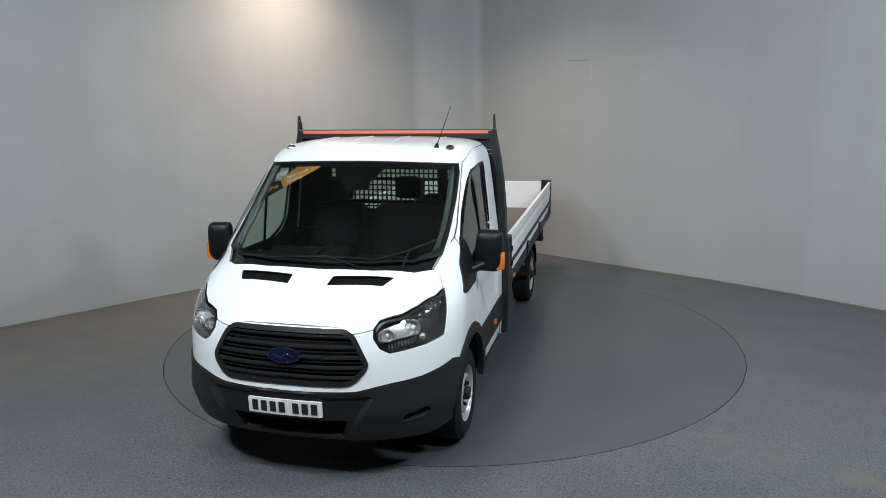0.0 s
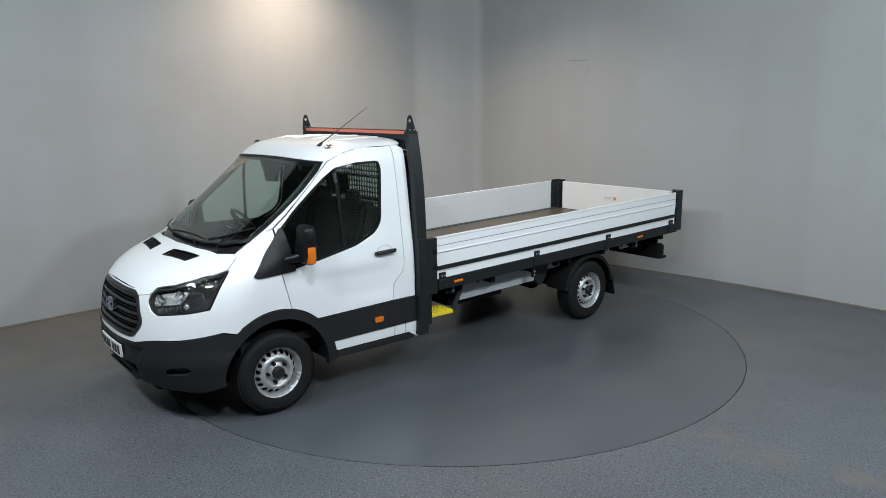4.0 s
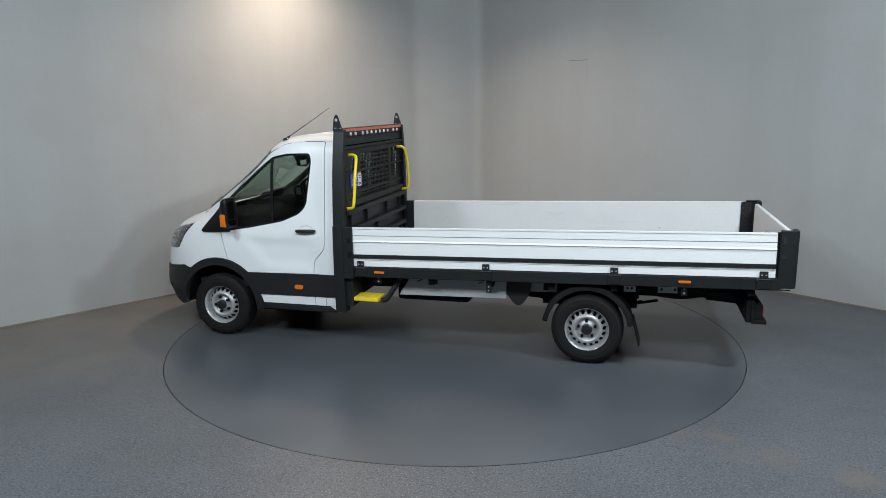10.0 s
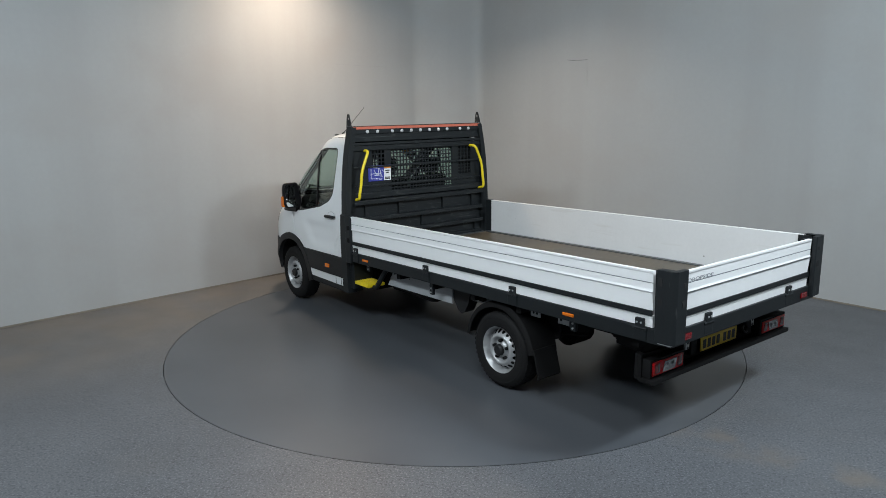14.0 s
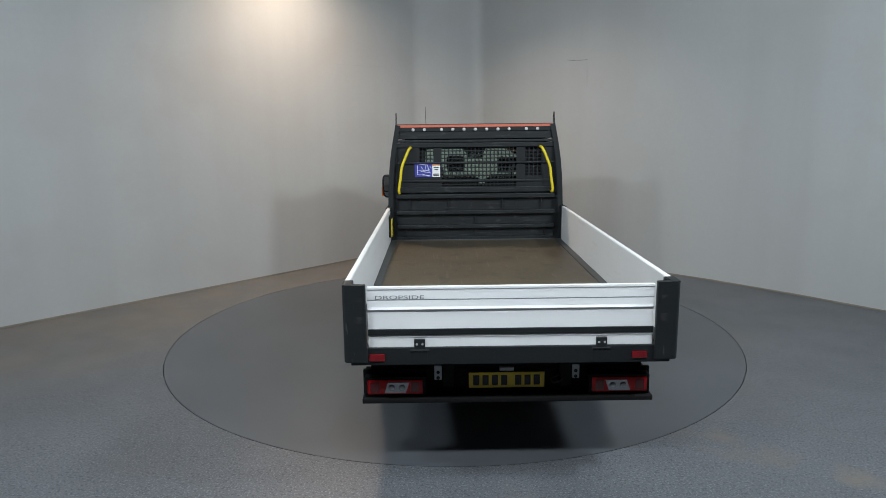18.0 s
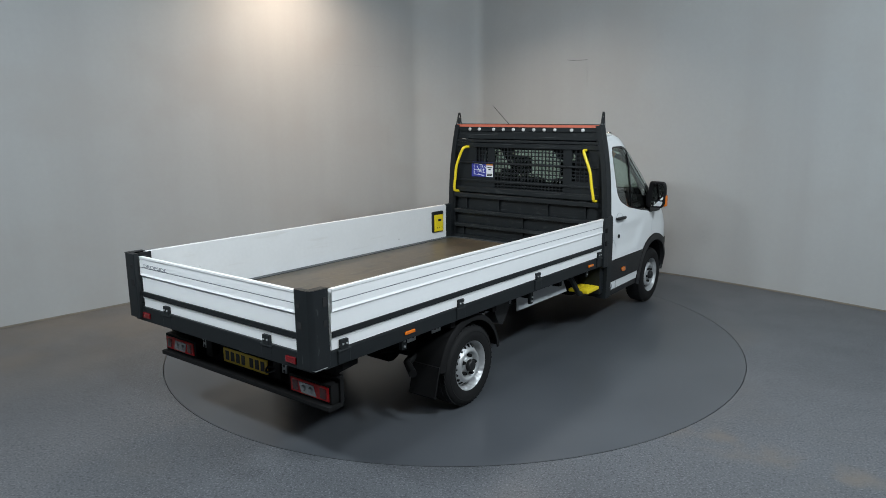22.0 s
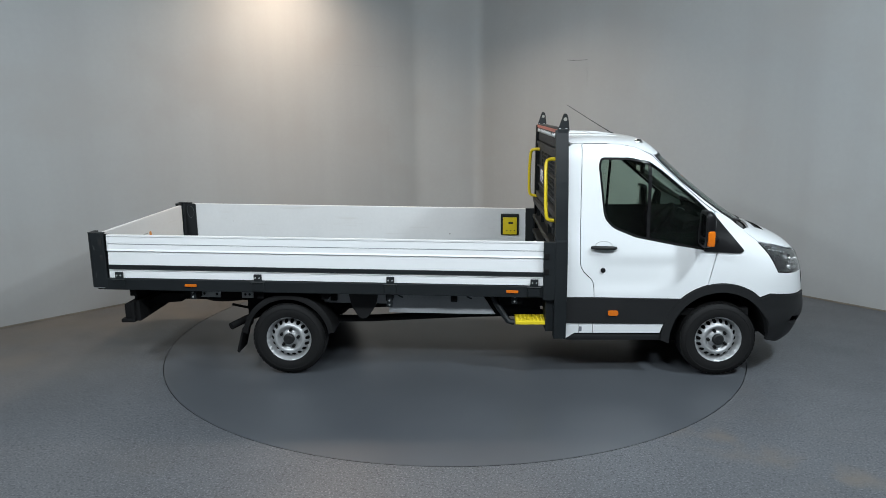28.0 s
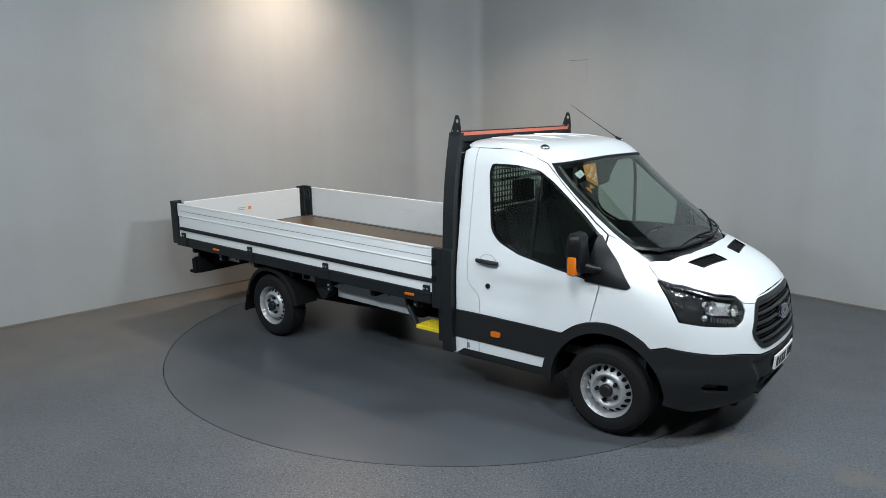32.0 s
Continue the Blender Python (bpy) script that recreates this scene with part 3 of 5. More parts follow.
outer_edge = [(1.30, 0.862), (1.60, 0.862), (1.76, 0.852), (1.90, 0.850), (2.10, 0.862), (2.29, 0.872), (2.42, 0.876), (2.58, 0.868), (2.69, 0.848)]
for s in (1, -1):
    part("seam_backing", sheet(bmesh.new(), [[(x, s * y) for x, y in inner_edge + outer_edge]], 0.03, top_place, 0.006, -0.0035), M_WHITE, roof, smooth=True)
for s in (1, -1):
    part("seam_lining", sheet(bmesh.new(), [[(x, s * (y - 0.012)) for x, y in inner_edge] + [(x, s * y) for x, y in outer_edge]], 0.04, top_place, 0.004, -0.014), M_GREYTRIM, roof, smooth=True)
for y in (-0.52, -0.18, 0.18, 0.52):
    bm = bmesh.new()
    tube(bm, [(x, y, top_z(x, y) - 0.004) for x in (1.66, 1.5, 1.3, 1.1)], [0.004, 0.012, 0.012, 0.012], 8)
    part("roof_rib", bm, M_WHITE, roof, smooth=True)
for s in (1, -1):
    z = top_z(1.735, 0.705)
    bm = bmesh.new()
    lathe(bm, [(0.001, 0.0), (0.038, 0.0), (0.037, 0.010), (0.028, 0.022), (0.012, 0.028), (0.001, 0.030)], 20, "z")
    bmesh.ops.transform(bm, matrix=pose(1.735, s * 0.705, z - 0.002, 0, 10, 0), verts=bm.verts)
    part("roof_marker", bm, M_CHROME, roof, "small clear roof marker lamp", smooth=True)
bm = bmesh.new()
z = top_z(1.76, 0.60)
tube(bm, [(1.775, 0.60, z - 0.012), (1.755, 0.60, z + 0.012), (1.735, 0.60, z + 0.028)], [0.022, 0.015, 0.008], 12)
aerial = part("aerial_base", bm, M_PLASTIC, roof, smooth=True)
bm = bmesh.new()
tube(bm, [(1.74, 0.60, z + 0.024), (1.50, 0.60, z + 0.17), (1.255, 0.60, z + 0.325)], [0.005, 0.0035, 0.0022], 6)
part("aerial_rod", bm, M_PLASTIC, aerial)

# sides: A-pillar and roof rail, fender, door, rear pillar
WINDOW = [(1.362, 2.008), (1.343, 1.935), (1.396, 1.47), (1.475, 1.380), (1.68, 1.296), (2.03, 1.225), (2.375, 1.168), (2.37, 1.495), (2.21, 1.645), (1.92, 1.885), (1.80, 1.968), (1.62, 2.004)]
DOOR_TOP = [(2.39, 1.515), (2.28, 1.600), (2.0, 1.850), (1.83, 2.015), (1.69, 2.080), (1.60, 2.105), (1.42, 2.122)]
DOOR = [(1.201, 2.124), (1.190, 1.42), (1.192, 1.07), (1.200, 1.030), (1.222, 0.992), (1.258, 0.955), (1.290, 0.925), (1.310, 0.890), (1.318, 0.850), (1.3235, 0.752), (2.092, 0.737)] + arch(0.536, 132.5, 106, 8) + [(2.333, 0.866), (2.40, 1.17)] + DOOR_TOP
for s in (1, -1):
    place = side_place(s)
    window = rounded(WINDOW, [0.05, 0.03, 0.09, 0.05, 0.02, 0.02, 0.02, 0.02, 0.02, 0.02, 0.02, 0.03])
    # A-pillar and roof side, between the door's top edge and the windscreen
    edge = [(2.50, 0.860), (2.42, 0.857), (2.29, 0.855), (2.10, 0.847), (1.915, 0.831), (front_x(0.812, 2.02), 0.812), (1.76, 0.840), (1.60, 0.854), (1.40, 0.857)]
    strip = [(1.42, 2.127), (1.605, 2.112), (1.697, 2.086), (1.838, 2.020), (2.007, 1.856), (2.287, 1.606), (2.398, 1.521)] + [(x, top_z(x, y)) for x, y in edge]
    part("pillar", sheet(bmesh.new(), [strip], 0.025, place, 0.025), M_WHITE, truck, smooth=True)
    part("pillar_lining", sheet(bmesh.new(), [strip], 0.05, place, 0.006, -0.030), M_GREYTRIM, truck, smooth=True)
    seam = [(1.198, 2.06), (1.199, 2.120), (1.215, 2.126), (1.42, 2.1245), (1.602, 2.1085), (1.693, 2.083), (1.834, 2.0175), (2.003, 1.853), (2.283, 1.603), (2.394, 1.518)]
    part("door_seam", tube(bmesh.new(), [(x, s * (side_y(x, z) - 0.0005), z) for x, z in seam], 0.0028, 4), M_GAP, truck)
    door = part("door", sheet(bmesh.new(), [DOOR, window[::-1]], 0.032, place, 0.03), M_WHITE, truck, smooth=True)
    part("door_card", sheet(bmesh.new(), [DOOR, window[::-1]], 0.08, place, 0.008, -0.034), M_LINING, door)
    pane = part("door_window", sheet(bmesh.new(), [window], 0.06, pane_place(s), 0.004, -0.018), M_SIDEGLASS, door, "tinted door glass", smooth=True)
    part("window_seal", sheet(bmesh.new(), [window, inset(window, 0.02)[::-1]], 0.06, place, 0.012, -0.004), M_GLOSS, door, "black window rubber", smooth=True)
    part("quarter_divider", sheet(bmesh.new(), [[(1.775, 1.28), (1.803, 1.274), (1.822, 1.945), (1.796, 1.96)]], 0.05, place, 0.014, -0.008), M_GLOSS, door)
    # handle
    bm = bmesh.new()
    tube(bm, [(1.285, s * (side_y(1.4, 1.2) + 0.012), 1.212), (1.31, s * (side_y(1.4, 1.2) + 0.034), 1.213), (1.40, s * (side_y(1.4, 1.2) + 0.040), 1.212), (1.48, s * (side_y(1.4, 1.2) + 0.034), 1.208), (1.505, s * (side_y(1.4, 1.2) + 0.012), 1.206)], [0.012, 0.018, 0.018, 0.018, 0.012], 10)
    part("door_handle", bm, M_PLASTIC, door, "black pull handle", smooth=True)
    part("handle_cup", sheet(bmesh.new(), [ellipse(1.395, 1.222, 0.075, 0.042)], 0.02, place, 0.010, 0.006), M_WHITE, door, smooth=True)
    # grey ring whose colour gives the shading round the handle recess
    part("cup_shade", tube(bmesh.new(), [(x, s * (side_y(x, z) + 0.005), z) for x, z in ellipse(1.395, 1.222, 0.076, 0.043, 24)], 0.0035, 6, closed=True), M_CUP, door, "grey ring painted as shade of the handle recess", smooth=True)
    if s == -1:
        bm = lathe(bmesh.new(), [(0.001, 0.0), (0.022, 0.0), (0.022, 0.012), (0.014, 0.016), (0.001, 0.016)], 20)
        bmesh.ops.transform(bm, matrix=pose(1.395, -(HALF(1.0) - scoop(1.395, 1.0)), 1.0, 180, 0, 0) , verts=bm.verts)
        part("door_lock", bm, M_GLOSS, door, "round black door lock", smooth=True)
    # rear pillar
    PILLAR = [(BACK, 2.10), (BACK, 0.752), (1.318, 0.752), (1.312, 0.850), (1.304, 0.888), (1.285, 0.921), (1.253, 0.950), (1.217, 0.987), (1.194, 1.028), (1.186, 1.07), (1.184, 1.42), (1.195, 2.126), (1.12, 2.128)]
    part("rear_pillar", sheet(bmesh.new(), [PILLAR], 0.045, place, 0.03), M_WHITE, truck, smooth=True)
    # fender from the door to the lamp, above the arch
    pts = [on_side(2.408, 1.17, s), on_side(2.338, 0.862, s)]
    pts += [on_side(x, z, s) for x, z in arch(0.535, 100, 55, 10)]
    pts += [on_side(2.80, 0.745, s), on_side(2.91, 0.775, s), on_side(3.02, 0.757, s), on_side(3.18, 0.735, s), on_front(s * 0.68, 0.724), on_front(s * 0.605, 0.712), on_front(s * 0.60, 0.80), on_front(s * 0.625, 0.875), on_front(s * 0.672, 0.913)]
    pts += [on_side(3.119, 0.935, s), on_side(2.981, 0.958, s), on_side(2.885, 1.122, s), on_side(2.788, 1.235, s)]
    pts += [on_top(2.80, s * 0.902), on_top(2.704, s * 0.856), on_top(2.692, s * 0.812), on_top(2.60, s * 0.846), on_top(2.505, s * 0.862), on_side(2.402, 1.512, s)]
    part("fender", sheet(bmesh.new(), [pts], 0.035, polar, 0.02), M_WHITE, truck, smooth=True)
    # cladding: arch lip and lower side band, sill strip, step
    a_out, a_in = arch(0.530, 180, 14, 24), arch(0.452, 184, 6, 26)
    lip = a_out + a_in[::-1]
    part("arch_trim", sheet(bmesh.new(), [[on_side(x, z, s) for x, z in lip]], 0.04, polar, 0.05, 0.014), M_PLASTIC, truck, "black plastic wheel-arch trim", smooth=True)
    band = [(BACK, 0.748), (1.50, 0.742), (2.09, 0.731), (2.03, 0.62), (1.975, 0.505), (1.06, 0.512)]
    clad = part("side_cladding", sheet(bmesh.new(), [band], 0.06, place, 0.03, 0.010), M_PLASTIC, truck, "black plastic lower door cladding", smooth=True)
    part("side_repeater", sheet(bmesh.new(), [rounded([(1.447, 0.583), (1.540, 0.583), (1.540, 0.630), (1.447, 0.630)], 0.018)], 0.03, place, 0.016, 0.022), M_AMBER, clad, "amber side marker lens", smooth=True)
    part("sill", sheet(bmesh.new(), [[(BACK - 0.01, 0.505), (1.957, 0.498), (1.925, 0.412), (BACK - 0.01, 0.412)]], 0.06, place, 0.03), M_WHITE, truck, smooth=True)
    part("sill_step", boxed(BACK, 1.96, s * 0.80, s * 1.015, 0.335, 0.405, 0.02), M_PLASTIC, truck, smooth=True)
    part("sill_end", prism(bmesh.new(), [(1.15, 0.411), (1.066, 0.411), (1.025, 0.352), (1.058, 0.350)], "y", s * 0.985, s * 1.022), M_WHITE, truck)
    for xg in (1.315, 1.19):
        bm = bmesh.new()
        box(bm, xg - 0.0015, xg + 0.0015, s * 1.028, s * 1.0315, 0.415, 0.51)
        part("shut_line", bm, M_GAP, truck)
    # mirror triangle and mirror
    part("mirror_base", sheet(bmesh.new(), [rounded([(2.335, 1.515), (2.358, 1.515), (2.640, 1.172), (2.61, 1.154), (2.28, 1.170)], 0.01)], 0.04, place, 0.03, 0.012), M_BLACK, truck, "black plastic mirror base", smooth=True)
    outline = rounded([(0.995, 1.235), (1.185, 1.230), (1.228, 1.28), (1.230, 1.48), (1.212, 1.552), (1.03, 1.555), (1.008, 1.40), (0.985, 1.36)], 0.034)
    bm = bmesh.new()
    rows = []
    for x, k in ((2.194, 0.80), (2.192, 0.93), (2.198, 0.99), (2.222, 1.0), (2.250, 0.96), (2.270, 0.84), (2.282, 0.6), (2.287, 0.25)):
        rows.append([bm.verts.new((x, s * (1.13 + (y - 1.13) * k), 1.395 + (z - 1.395) * k)) for y, z in outline])
    for A, B in zip(rows, rows[1:]):
        for i in range(len(A)):
            bm.faces.new((A[i], A[(i + 1) % len(A)], B[(i + 1) % len(A)], B[i]))
    bm.faces.new(rows[0])
    bm.faces.new(rows[-1])
    mirror = part("door_mirror", bm, M_BLACK, truck, "black door mirror with amber repeater", smooth=True, angle=60)
    if s == -1:
        mirror.location.x = 0.038
    part("mirror_glass", prism(bmesh.new(), mirrored(rounded([(1.065, 1.33), (1.205, 1.33), (1.205, 1.52), (1.08, 1.525)], 0.025), s), "x", 2.1890, 2.1935), M_MIRROR, mirror)
    part("blind_spot_glass", prism(bmesh.new(), mirrored(rounded([(1.04, 1.258), (1.18, 1.255), (1.205, 1.315), (1.06, 1.315)], 0.02), s), "x", 2.1890, 2.1935), M_MIRROR, mirror)
    part("repeater_lamp", boxed(2.203, 2.268, s * 1.165, s * 1.240, 1.252, 1.390, 0.018), M_AMBER, mirror, "amber mirror repeater", smooth=True)
    part("mirror_arm", tube(bmesh.new(), [(2.42, s * 0.93, 1.25), (2.31, s * 1.03, 1.275), (2.24, s * 1.09, 1.30)], [0.036, 0.034, 0.040], 10), M_BLACK, mirror, smooth=True)

for s in (1, -1):
    path = [(x, s * y, top_z(x, y) - 0.045) for x, y in ((2.56, 0.785), (2.42, 0.80), (2.29, 0.798), (2.10, 0.785), (1.95, 0.77), (1.88, 0.755))]
    part("inner_pillar", tube(bmesh.new(), path, 0.026, 8), M_GREYTRIM, truck, "pale grey inner pillar trim", smooth=True)
part("sill_mark", sheet(bmesh.new(), [[(1.19, 0.43), (1.215, 0.43), (1.215, 0.475), (1.19, 0.475)]], 0.05, side_place(-1), 0.002, 0.003), M_GREYINK_SHADE, truck, "small dark sill decal")
part("key_tag", boxed(1.965, 1.995, -0.93, -0.925, 1.235, 1.275, 0.001), M_YELLOW, truck, "small yellow tag inside the window")

# front fascia, between the grille, the lamps and the bumper
GRILLE = [(-0.455, 1.035), (-0.39, 1.073), (0.39, 1.073), (0.455, 1.035), (0.548, 0.86), (0.534, 0.812), (0.462, 0.732), (0.40, 0.716), (-0.40, 0.716), (-0.462, 0.732), (-0.534, 0.812), (-0.548, 0.86)]
half_f = [(0.440, 1.040), (0.50, 1.051), (0.561, 1.063), (0.563, 1.015), (0.608, 0.948), (0.670, 0.913), (0.625, 0.875), (0.60, 0.80), (0.605, 0.712), (0.545, 0.700), (0.47, 0.684), (0.0, 0.676)]
fa = half_f + [(-y, z) for y, z in half_f[-2::-1]] + [(-0.40, 1.081), (0.0, 1.083), (0.40, 1.081)]
grille_loop = rounded(GRILLE, 0.03)
part("front_fascia", sheet(bmesh.new(), [[on_front(*p) for p in fa], [on_front(*p) for p in grille_loop][::-1]], 0.035, polar, 0.02), M_WHITE, truck, smooth=True)
grille = part("grille", sheet(bmesh.new(), [[on_front(*p) for p in grille_loop]], 0.05, polar, 0.02, -0.045), M_DARK, truck, "black slatted radiator grille with a blue oval badge", smooth=True)
g_in = rounded(inset(GRILLE, 0.03), 0.03)
part("grille_frame", sheet(bmesh.new(), [[on_front(*p) for p in grille_loop], [on_front(*p) for p in g_in][::-1]], 0.04, polar, 0.05, 0.008), M_SLAT, grille, smooth=True)
for k in range(5):
    z = 0.770 + k * 0.064
    half = 0.515 - max(z - 0.85, 0) * 0.45 - max(0.82 - z, 0) * 0.8
    bm = bmesh.new()
    tube(bm, [(front_x(y, z) - 0.012, y, z) for y in [half * (i / 8 - 1) for i in range(17)]], 0.0135, 8)
    part("slat", bm, M_SLAT, grille, smooth=True)
    bm = bmesh.new()
    tube(bm, [(front_x(y, z) - 0.025, y, z + 0.029) for y in [half * (i / 8 - 1) for i in range(17)]], 0.005, 6)
    part("fine_slat", bm, M_DARK, grille)
badge = part("badge", sheet(bmesh.new(), [ellipse(0, 0.905, 0.118, 0.050, 28)], 0.04, lambda y, z: (front_x(y, z) + 0.01, y, z), 0.03, 0.012), M_CHROME, grille, "blue oval badge with a chrome rim", smooth=True)
part("badge_face", sheet(bmesh.new(), [ellipse(0, 0.905, 0.106, 0.042, 28)], 0.04, lambda y, z: (front_x(y, z) + 0.01, y, z), 0.006, 0.017), M_BADGE, badge, smooth=True)
bm = bmesh.new()
tube(bm, [(front_x(y, 0.905) + 0.029, y, 0.905 + 0.012 * math.sin(y * 60)) for y in [-0.07 + 0.01 * i for i in range(15)]], 0.004, 6)
part("badge_mark", bm, M_CHROME, badge)

# headlamps
LAMP = [(2.795, 0.910, 1.236), (2.902, 0.878, 1.200), (2.948, 0.845, 1.194), (3.045, 0.795, 1.163), (3.149, 0.718, 1.127), (3.238, 0.595, 1.106), (3.282, 0.571, 1.073), (3.312, 0.571, 1.015), (3.317, 0.618, 0.952), (3.296, 0.670, 0.921), (3.121, 0.870, 0.943), (2.985, 0.947, 0.966), (2.892, 0.940, 1.124)]
for s in (1, -1):
    loop = [(math.atan2(s * y, x - PIVOT), z) for x, y, z in LAMP]
    loop = rounded(loop, 0.02)
    housing = part("headlight", sheet(bmesh.new(), [loop], 0.035, polar, 0.02, -0.06), M_GLOSS, truck, "clear headlight with a dark housing", smooth=True)
    lens = part("headlight_lens", sheet(bmesh.new(), [loop], 0.035, polar, 0.004, 0.002), M_LENS, housing, smooth=True)
    lens.visible_shadow = False
    rim = inset(loop, 0.012)
    part("lamp_edge", sheet(bmesh.new(), [loop, rim[::-1]], 0.03, polar, 0.05, -0.004), M_GLOSS, housing, smooth=True)
    bez = [on_front(*q) for q in mirrored(rounded([(0.592, 1.052), (0.655, 1.085), (0.72, 1.098), (0.80, 1.110), (0.825, 1.09), (0.815, 1.03), (0.79, 1.005), (0.715, 1.000), (0.66, 0.985), (0.60, 0.992)], 0.02), s)]
    part("lamp_bezel", sheet(bmesh.new(), [bez], 0.02, polar, 0.012, -0.034), M_BEZEL, housing, "satin silver lamp bezel", smooth=True)
    for y, z, r in ((0.645, 1.022, 0.042), (0.785, 1.052, 0.050)):
        c = Vector(polar(on_front(s * y, z)[0], z)) - Vector((0.004, 0, 0))
        out = Vector((0.93, s * 0.25, 0.12)).normalized()
        bm = lathe(bmesh.new(), [(0.001, -0.060), (r * 0.45, -0.052), (r * 0.8, -0.034), (r, -0.010), (r * 1.08, -0.012), (r * 1.08, -0.034)], 24, "z")
        bmesh.ops.transform(bm, matrix=Matrix.Translation(c) @ out.to_track_quat("Z", "Y").to_matrix().to_4x4(), verts=bm.verts)
        refl = part("reflector", bm, M_CHROME, housing, "bright lamp reflector", smooth=True)
        bm = bmesh.new()
        bmesh.ops.create_uvsphere(bm, u_segments=12, v_segments=8, radius=r * 0.34, matrix=Matrix.Translation(c - out * 0.028))
        part("bulb", bm, M_CLEARLENS, refl, smooth=True)
    c = Vector(polar(on_front(s * 0.835, 0.985)[0], 0.985)) - Vector((0.03, 0, 0))
    bm = bmesh.new()
    bmesh.ops.create_uvsphere(bm, u_segments=14, v_segments=8, radius=0.024, matrix=Matrix.Translation(c))
    part("side_lamp", bm, M_BEZEL, housing, smooth=True)
    for k in range(9):
        y = 0.655 + 0.018 * k
        z = 0.945 + (y - 0.66) * 0.22
        q = Vector(polar(on_front(s * y, z)[0], z)) - Vector((0.032, 0, 0))
        part("lower_fin", boxed(q.x - 0.006, q.x + 0.006, q.y - 0.0055, q.y + 0.0055, q.z - 0.017, q.z + 0.017, 0.002), M_FIN, housing, "smoked ribbed reflector", smooth=True)
    # glints of the lens facets, put in as small white dots
    for k in range(11):
        row, u = k % 2, 0.03 + 0.052 * k
        q = Vector(polar(math.atan2(s * (0.888 - 0.262 * u), 2.850 + 0.36 * u - PIVOT), 1.200 - 0.108 * u - 0.028 * row))
        part("glint_dot", boxed(q.x - 0.012, q.x - 0.004, q.y - s * 0.010, q.y - s * 0.005, q.z - 0.0035, q.z + 0.0035, 0.001), M_WPRINT_GLINT, housing)

# bumper: upper flange, proud wings beside a sunken middle, mouth and number plate
CREASE = hermite([0.20, 0.34, 0.45, 0.56, 0.66, 0.72], [0.34, 0.385, 0.435, 0.505, 0.560, 0.575])


def bumper_skin(phi, z):
    x, y, z = polar(phi, z)
    wing = min(max((abs(y) - CREASE(z)) / 0.022, 0.0), 1.0)
    flange = min(max((z - (0.648 if abs(y) > 0.235 else 0.662)) / 0.008, 0.0), 1.0)
    lip = min(max((0.345 - z) / 0.02, 0.0), 1.0)
    push = 0.024 * max(wing, flange, 0.7 * lip)
    band = 0.010 * math.sin(min(max((z - 0.43) / 0.2, 0.0), 1.0) * math.pi) * wing
    n = Vector((x - PIVOT, y, 0)).normalized()
    return x + n.x * (push - 0.018 + band), y + n.y * (push - 0.018 + band), z


half_b = [on_front(0.0, 0.668), on_front(0.47, 0.676), on_front(0.545, 0.692), on_front(0.605, 0.704), on_front(0.68, 0.716), on_side(3.18, 0.727), on_side(3.02, 0.749), on_side(2.932, 0.767), on_side(2.825, 0.740), on_side(2.812, 0.660), on_side(2.895, 0.510), on_side(2.915, 0.40), on_side(2.90, 0.335), on_side(3.05, 0.285), on_front(0.70, 0.255), on_front(0.40, 0.235), on_front(0.0, 0.235)]
up = half_b + [(-p, z) for p, z in half_b[-2:0:-1]]
mouth = [on_front(*p) for p in rounded([(-0.415, 0.478), (0.415, 0.478), (0.355, 0.352), (-0.355, 0.352)], 0.02)]
fogs = [[on_front(*p) for p in mirrored(rounded([(0.745, 0.502), (0.865, 0.530), (0.885, 0.487), (0.85, 0.458), (0.73, 0.445)], 0.02), s)] for s in (1, -1)]
bumper = part("bumper", sheet(bmesh.new(), [up, mouth[::-1], fogs[0][::-1], fogs[1]], 0.024, bumper_skin, 0.03, 0.006), M_PLASTIC, truck, "black textured plastic front bumper", smooth=True, angle=28)
part("lower_intake", sheet(bmesh.new(), [mouth], 0.06, polar, 0.02, -0.09), M_DARK, bumper)
ledge = bmesh.new()
prism(ledge, [(3.24, 0.345), (3.40, 0.352), (3.40, 0.340), (3.24, 0.330)], "y", -0.37, 0.37)
part("intake_ledge", ledge, M_PLASTIC, bumper)
for s, f in zip((1, -1), fogs):
    part("fog_recess", sheet(bmesh.new(), [f], 0.05, polar, 0.02, -0.035), M_DARK, bumper)
    part("fog_cover", sheet(bmesh.new(), [[on_front(*q) for q in mirrored(rounded([(0.79, 0.508), (0.85, 0.520), (0.862, 0.476), (0.785, 0.465)], 0.012), s)]], 0.04, polar, 0.02, -0.02), M_PLASTIC, bumper, smooth=True)
plate = part("number_plate", sheet(bmesh.new(), [rounded([(-0.26, 0.508), (0.26, 0.508), (0.26, 0.617), (-0.26, 0.617)], 0.008)], 0.06, lambda y, z: (front_x(y, z) + 0.014, y, z), 0.012, 0.0), M_PLATEW, bumper, "white front number plate")


def plate_bars(host, face, material=M_INK):
    """Bars in place of the plate's characters; face(y, z) -> point on the plate."""
    for k in range(7):
        y = -0.205 + 0.0640 * k + (0.028 if k > 3 else -0.004)
        bm = sheet(bmesh.new(), [[(y - 0.021, -0.036), (y + 0.021, -0.036), (y + 0.021, 0.036), (y - 0.021, 0.036)]], 0.08, face, 0.003, 0.002)
        part("bar", bm, material, host)


plate_bars(plate, lambda y, z: (front_x(y, z + 0.5625) + 0.0145, y, z + 0.5625))

